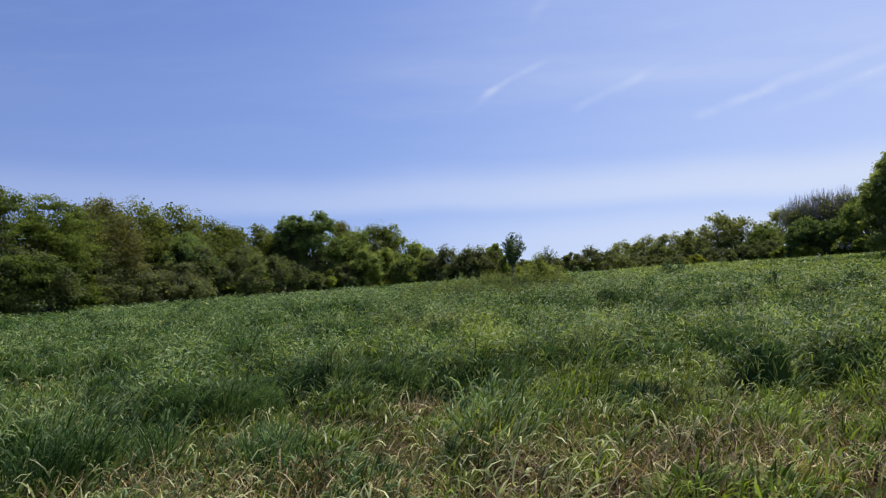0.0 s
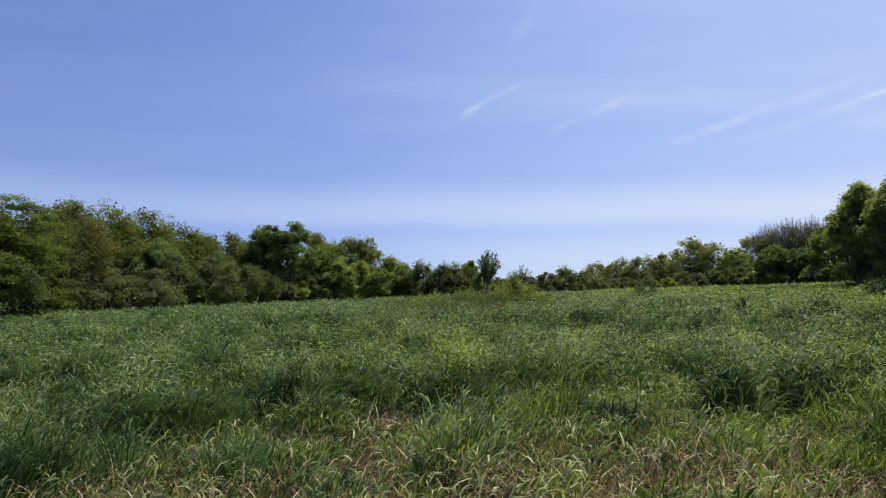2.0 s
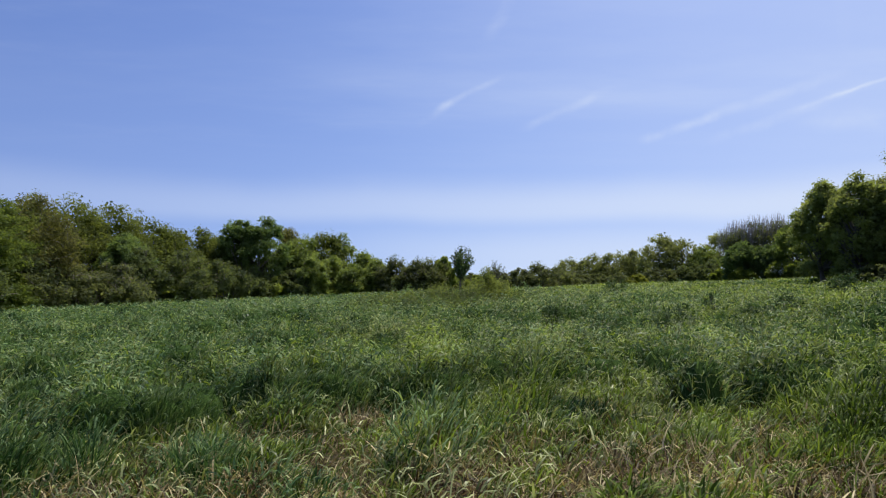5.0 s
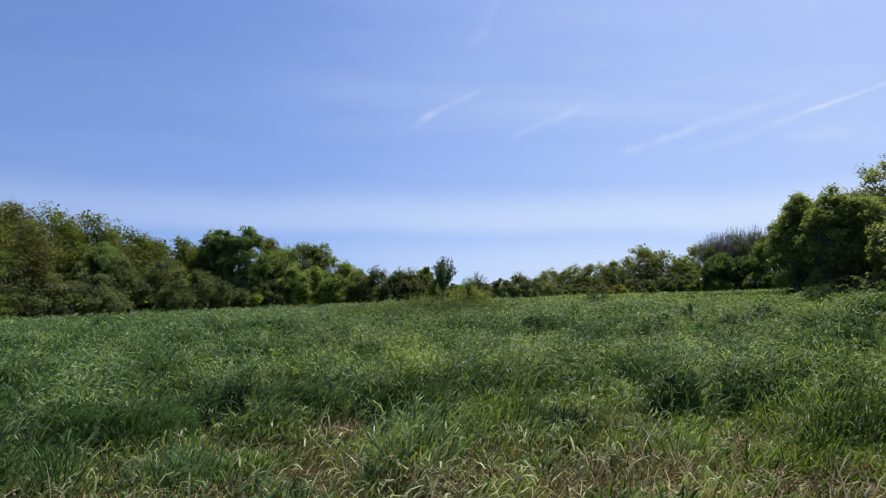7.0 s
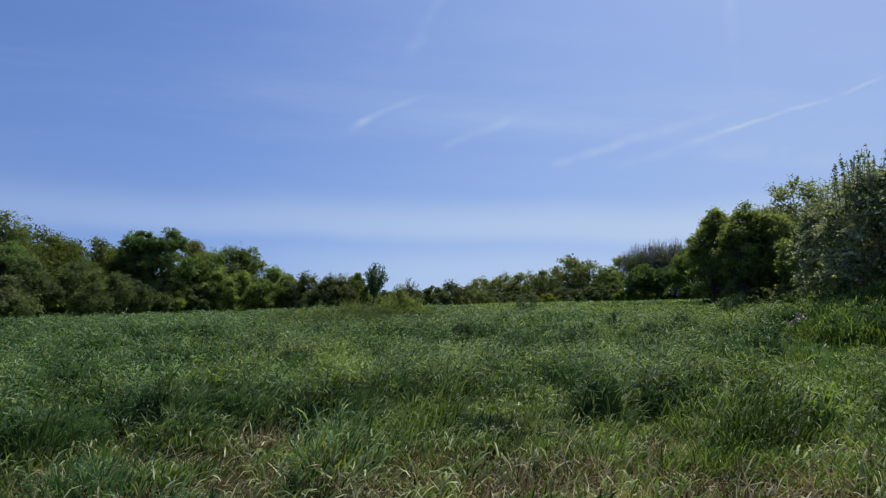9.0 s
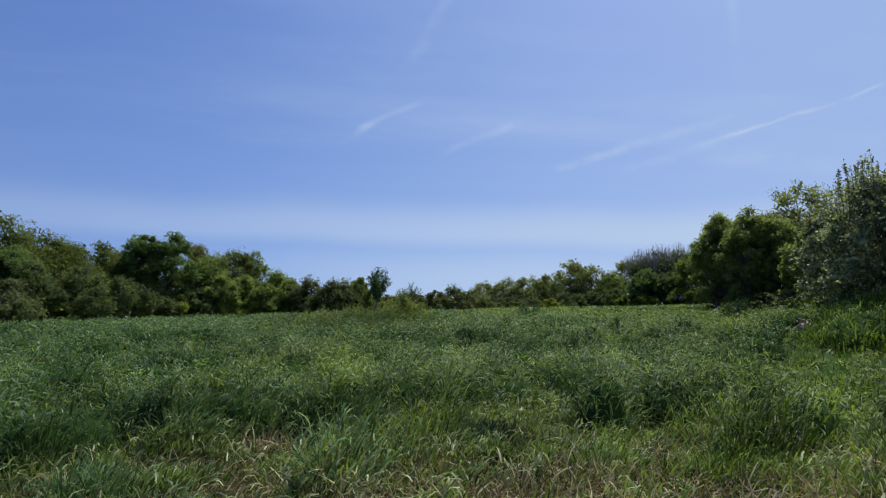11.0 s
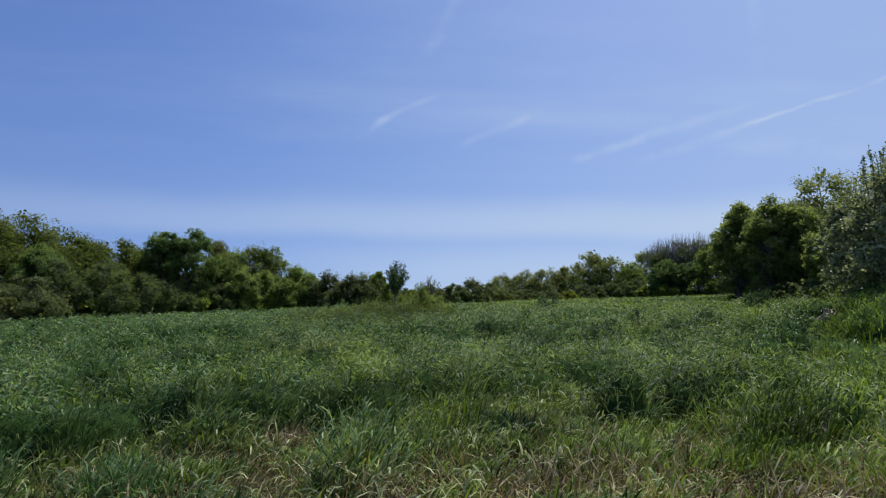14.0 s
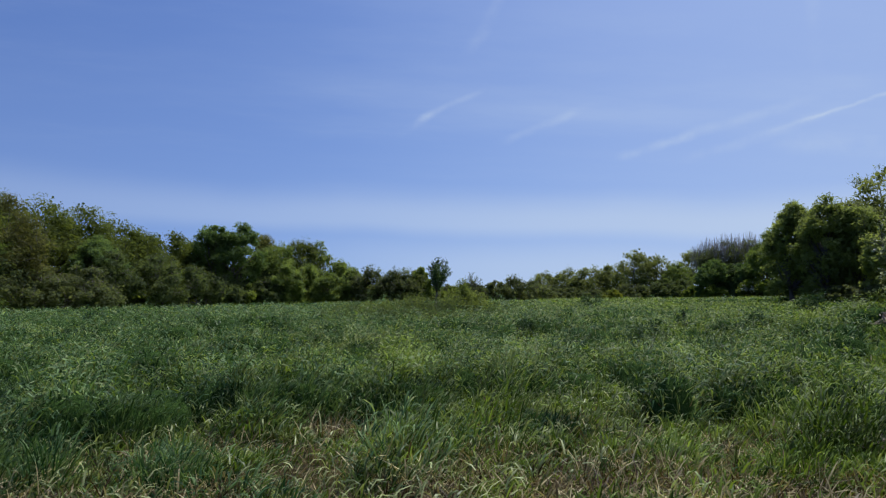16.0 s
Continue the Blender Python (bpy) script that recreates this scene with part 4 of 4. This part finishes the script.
def arching():
    """Broad blades that arch over the sward, their glints put into a pale colour."""
    rng = np.random.default_rng(62)
    m = 10500
    d, a = np.exp(rng.uniform(math.log(3.6), math.log(16.0), m)), np.radians(rng.uniform(-46, 49, m))
    x, y = d * np.sin(a), d * np.cos(a)
    clump = lattice(x, y, 0.5, 13)
    keep = clump + rng.normal(size=m) * 0.15 - 0.9 * np.clip(worn_at(x, y) - 0.72, 0, 0.5) - 0.15 * (a > 0.4) > 0.45
    x, y, d = x[keep], y[keep], d[keep]
    m = len(x)
    co, tri = blades(rng, x, y, rng.uniform(0.03, 0.22, m), rng.uniform(0.10, 0.26, m), np.maximum(rng.uniform(0.010, 0.020, m), d * 0.0019),
                     np.where(rng.random(m) < 0.55, WIND + rng.normal(size=m) * 0.7, rng.uniform(0, 6.28, m)),
                     rng.uniform(0.05, 0.7, m), rng.uniform(0.9, 2.7, m), 3)
    me = triangles("arching_grass", co, tri)
    me.materials.append(GRASS["silver"])
    tagged(new("arching_grass", me), "broad grass blades arching over the sward, glints put into their pale colour", "grass", kind="stuff")
    m = 2400                                         # last year's blades standing among the new ones
    d, a = np.exp(rng.uniform(math.log(3.8), math.log(9.0), m)), np.radians(rng.uniform(-46, 49, m))
    x, y = d * np.sin(a), d * np.cos(a)
    keep = worn_at(x, y) + 0.35 * lattice(x, y, 0.5, 17) + rng.normal(size=m) * 0.1 - 0.12 * (a > 0.4) > 0.74
    x, y, d = x[keep], y[keep], d[keep]
    m = len(x)
    co, tri = blades(rng, x, y, rng.uniform(0, 0.08, m), rng.uniform(0.14, 0.34, m), rng.uniform(0.008, 0.017, m),
                     np.where(rng.random(m) < 0.5, WIND + rng.normal(size=m) * 0.8, rng.uniform(0, 6.28, m)),
                     rng.uniform(0.1, 0.9, m), rng.uniform(0.2, 1.7, m), 3)
    me = triangles("dry_blades", co, tri)
    me.materials.append(GRASS["straw"])
    tagged(new("dry_blades", me), "dry pale blades standing among the green grass", "grass", kind="stuff")


arching()


def straw_tufts():
    """Stubs of last year's grass: stiff dry blades in clumps, with broken ones lying about them."""
    rng = np.random.default_rng(91)
    for az, d, wide, count, height in ((-7.6, 7.2, 0.30, 150, 0.30), (-6.6, 7.0, 0.22, 70, 0.22), (-2.2, 5.1, 0.28, 90, 0.18), (7.4, 5.2, 0.30, 110, 0.18),
                                       (10.2, 6.3, 0.26, 80, 0.22), (12.0, 4.9, 0.30, 90, 0.18), (31.6, 6.4, 0.36, 110, 0.20), (37.8, 5.0, 0.42, 170, 0.18),
                                       (21.4, 5.2, 0.36, 110, 0.18), (25.5, 4.8, 0.40, 140, 0.18), (-30.5, 5.1, 0.34, 100, 0.20), (16.5, 4.7, 0.34, 120, 0.16), (6.7, 24.0, 0.6, 160, 0.35)):
        a = radians(az)
        q = rng.normal(size=(2, count)) * wide * 0.55
        x, y = d * math.sin(a) + q[0], d * math.cos(a) + q[1]
        lying = rng.random(count) < 0.55
        co, tri = blades(rng, x, y, np.where(lying, rng.uniform(0.02, 0.10, count), 0.0), height * rng.uniform(0.6, 1.3, count),
                         np.maximum(rng.uniform(0.006, 0.017, count), d * 0.0016), rng.uniform(0, 6.28, count),
                         np.where(lying, rng.uniform(0.9, 1.5, count), rng.uniform(0.05, 0.7, count)), rng.uniform(0, 0.9, count), 3)
        me = triangles("straw_tuft", co, tri)
        me.materials.append(GRASS["straw"])
        tagged(new("straw_tuft", me), "clump of dry straw-coloured grass stubs in a beaten patch", "grass", kind="stuff")


straw_tufts()


def sward_leaves():
    """The short blades that arch off the tops of the tufts farther out."""
    rng = np.random.default_rng(33)
    f = TUFTS
    each = np.where(f.d < 8, 0, np.clip(2200 / f.d, 26, 130)) * np.where(f.tall, 2.1, 0.8)
    each = each.astype(int)
    t = np.repeat(np.arange(len(f.d)), each)
    n = len(t)
    q, a, d = np.sqrt(rng.random(n)), rng.uniform(0, 6.28, n), f.d[t]
    x, y = f.x[t] + np.sin(a) * q * f.r[t] * 1.1, f.y[t] + np.cos(a) * q * f.r[t] * 1.1
    z = ground_z(x, y) + f.h[t] * np.where(f.tall[t], 1.1 - 0.9 * q ** 4, 1.12 - 0.85 * q * q) * rng.uniform(0.55, 1.05, n)
    heading = np.where(rng.random(n) < 0.55, a + rng.normal(size=n) * 0.6, f.lay[t] + rng.normal(size=n) * 0.6)
    fall = rng.uniform(-0.9, 0.5, n) + 1.1 * q * q
    size = np.maximum(0.075, d * 0.0044)
    kind = np.where(rng.random(n) < 0.15, 1, f.kind[t])
    # pale share by side again, sheen kept in the blade colour
    kind[rng.random(n) < np.where((f.az[t] > 3) & (f.az[t] < 30), 0.34, np.where(f.az[t] < -8, 0.15, 0.22))] = 2
    # dense stems inside the tall tufts, added to block light
    big = np.repeat(np.flatnonzero(f.tall & (f.d > 8)), 18)
    m = len(big)
    q, a = 0.8 * np.sqrt(rng.random(m)), rng.uniform(0, 6.28, m)
    x = np.r_[x, f.x[big] + np.sin(a) * q * f.r[big]]
    y = np.r_[y, f.y[big] + np.cos(a) * q * f.r[big]]
    z = np.r_[z, ground_z(x[n:], y[n:]) + f.h[big] * (0.9 - 0.7 * q * q) * rng.uniform(0.3, 0.75, m)]
    heading, fall = np.r_[heading, a + rng.normal(size=m) * 0.5], np.r_[fall, rng.uniform(-1.4, -0.7, m)]
    size = np.r_[size, np.minimum(f.h[big] * 0.7, 0.09 + 0.005 * f.d[big])]
    kind = np.r_[kind, f.kind[big]]
    for k, (name, mat, label) in enumerate((("grass_leaves", "blue", "short blue-green grass blades arching off the tufts"),
                                            ("grass_leaves", "green", "short green grass blades arching off the tufts"),
                                            ("grass_leaves", "pale", "short pale grass blades arching off the tufts"))):
        s = kind == k
        co, tri = strips(rng, np.stack([x, y, z], 1)[s], heading[s], fall[s], size[s])
        me = triangles(name, co, tri)
        me.materials.append(GRASS[mat])
        tagged(new(name, me), label, "grass", kind="stuff")


sward_leaves()


def mounds(rng, x, y, h, r):
    """Solid uneven domes standing for packed stems, added to block light; one for each tuft."""
    n = len(x)
    rings, sides = 3, 8
    a = np.arange(sides) * 2 * np.pi / sides
    co = np.zeros((n, rings * sides + 1, 3))
    for k in range(rings):
        q = 1.0 - 0.9 * k / rings
        rr = r[:, None] * q * rng.uniform(0.8, 1.2, (n, sides))
        px, py = x[:, None] + rr * np.sin(a), y[:, None] + rr * np.cos(a)
        rise = (-0.05 if k == 0 else 0.0) + h[:, None] * math.sqrt(max(0.0, 1 - q * q)) * rng.uniform(0.85, 1.15, (n, sides))
        co[:, k * sides:(k + 1) * sides] = np.stack([px, py, ground_z(px, py) + rise], -1)
    co[:, -1] = np.stack([x, y, ground_z(x, y) + h], 1)
    t = []
    for k in range(rings - 1):
        for j in range(sides):
            p, q = k * sides + j, k * sides + (j + 1) % sides
            t += [(p, p + sides, q + sides), (p, q + sides, q)]
    t += [(rings * sides, (rings - 1) * sides + (j + 1) % sides, (rings - 1) * sides + j) for j in range(sides)]
    tri = (np.arange(n)[:, None, None] * (rings * sides + 1) + np.array(t)[None]).reshape(-1, 3)
    return co.reshape(-1, 3), tri


def shade_cores():
    rng = np.random.default_rng(44)
    f = TUFTS
    # light-blocking domes under the tall tufts only
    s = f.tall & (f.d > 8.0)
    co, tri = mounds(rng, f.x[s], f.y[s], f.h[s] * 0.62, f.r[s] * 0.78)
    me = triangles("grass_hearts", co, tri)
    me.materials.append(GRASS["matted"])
    tagged(new("grass_hearts", me), "solid domes added inside the grass tufts, shade put into their dark colour", "grass", kind="stuff")


shade_cores()


def tussocks():
    """Taller tufts of broad blue-green grass, splayed from their roots and combed by the wind; most are shade-darkened
    in colour.
    """
    rng = np.random.default_rng(77)
    spots = []

    def belt(az0, az1, d0, d1, count, height):
        for _ in range(count):
            spots.append((rng.uniform(az0, az1), rng.uniform(d0, d1), height * rng.uniform(0.75, 1.1)))
    belt(-15.5, 0.5, 8.0, 8.9, 90, 0.68)
    belt(-26, -21, 7.8, 8.7, 16, 0.62)
    belt(-34, -29, 10, 12, 12, 0.6)
    belt(-40, -27, 6.3, 7.6, 10, 0.62)
    belt(-24, -20, 5.6, 6.2, 4, 0.42)
    belt(7, 11, 6.6, 7.4, 6, 0.38)
    belt(-42, -30, 14, 24, 26, 0.72)
    belt(-32, 5, 11, 30, 46, 0.72)
    belt(3, 32, 11, 26, 36, 0.66)
    belt(28, 40, 6, 12, 14, 0.42)
    belt(37.2, 47, 17.0, 20.0, 90, 0.72)
    belt(-45, -12, 24, 60, 90, 0.85)
    belt(10, 40, 26, 80, 70, 0.6)
    kinds = ("blue", "green", "shade_toned")
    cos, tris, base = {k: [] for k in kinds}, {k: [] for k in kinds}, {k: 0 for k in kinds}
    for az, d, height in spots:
        # farther tussocks take the grass darkened for their shaded fronts
        sort = "green" if az > 27 else "blue" if d < 7.5 else "shade_toned"
        m = int(np.clip(2200 / d, 45, 200))
        r = (0.12 + 0.12 * rng.random()) * (1 + d / 32) * (1.4 if d > 9 else 1.0)
        a = radians(az)
        q = rng.normal(size=(2, m)) * r
        x, y = d * math.sin(a) + q[0], d * math.cos(a) + q[1]
        away = np.arctan2(q[0], q[1])
        dome = height * np.exp(-(q[0] ** 2 + q[1] ** 2) / (5 * r * r))
        low = rng.random(m) < 0.3
        heading = np.where(rng.random(m) < 0.5, away, WIND + rng.normal(size=m) * 0.5)
        co, tri = blades(rng, x, y, np.where(low, 0, dome * 0.75 * np.sqrt(rng.random(m))),
                         np.where(low, dome * rng.uniform(0.7, 1.1, m), height * rng.uniform(0.15, 0.35, m)),
                         np.maximum(rng.uniform(0.009, 0.017, m), d * 0.0017), heading, rng.uniform(0, 0.35, m),
                         np.where(low, rng.uniform(0.1, 0.9, m), rng.uniform(0.7, 2.4, m)), 3 if d < 20 else 2)
        cos[sort].append(co)
        tris[sort].append(tri + base[sort])
        base[sort] += len(co)
    sx, sy, sh = (np.array(v) for v in zip(*[(d * math.sin(radians(az)), d * math.cos(radians(az)), h) for az, d, h in spots]))
    # the same shade-coloured domes under the tussocks
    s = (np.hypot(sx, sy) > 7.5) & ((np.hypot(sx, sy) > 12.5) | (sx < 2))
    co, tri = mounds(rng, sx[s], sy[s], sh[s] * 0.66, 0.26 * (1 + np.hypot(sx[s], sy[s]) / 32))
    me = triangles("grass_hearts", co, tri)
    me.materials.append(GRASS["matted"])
    tagged(new("grass_hearts", me), "solid domes added inside the tussocks, shade put into their dark colour", "grass", kind="stuff")
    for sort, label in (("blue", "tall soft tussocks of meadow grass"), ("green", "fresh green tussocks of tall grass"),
                        ("shade_toned", "blue-green tussocks of broad-bladed grass, darkened with shade put into the colour")):
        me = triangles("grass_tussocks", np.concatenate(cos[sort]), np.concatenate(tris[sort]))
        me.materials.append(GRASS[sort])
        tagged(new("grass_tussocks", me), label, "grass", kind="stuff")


tussocks()


def herbs():
    """Small broad leaves of herbs between the grass."""
    rng = np.random.default_rng(55)
    f = TUFTS
    leafed = np.flatnonzero((rng.random(len(f.d)) < 0.25) & (f.d < 60) & (f.worn < 0.75))
    t = np.repeat(leafed, 14)
    m = len(t)
    q, a, d = np.sqrt(rng.random(m)), rng.uniform(0, 6.28, m), f.d[t]
    x, y = f.x[t] + np.sin(a) * q * f.r[t], f.y[t] + np.cos(a) * q * f.r[t]
    z = ground_z(x, y) + f.h[t] * (1.1 - 0.75 * q * q) * rng.uniform(0.6, 1.05, m)
    co, tri = leaves(rng, np.stack([x, y, z], 1), rng.normal(size=(m, 3)) * 0.6 + (0.1, -0.1, 0.8),
                     np.maximum(0.035, d * 0.0022), 0.5)
    me = triangles("meadow_herbs", co, tri)
    me.materials.append(LEAF["broad"])
    tagged(new("meadow_herbs", me), "small broad-leaved herbs among the grass", "herb", kind="stuff")


herbs()
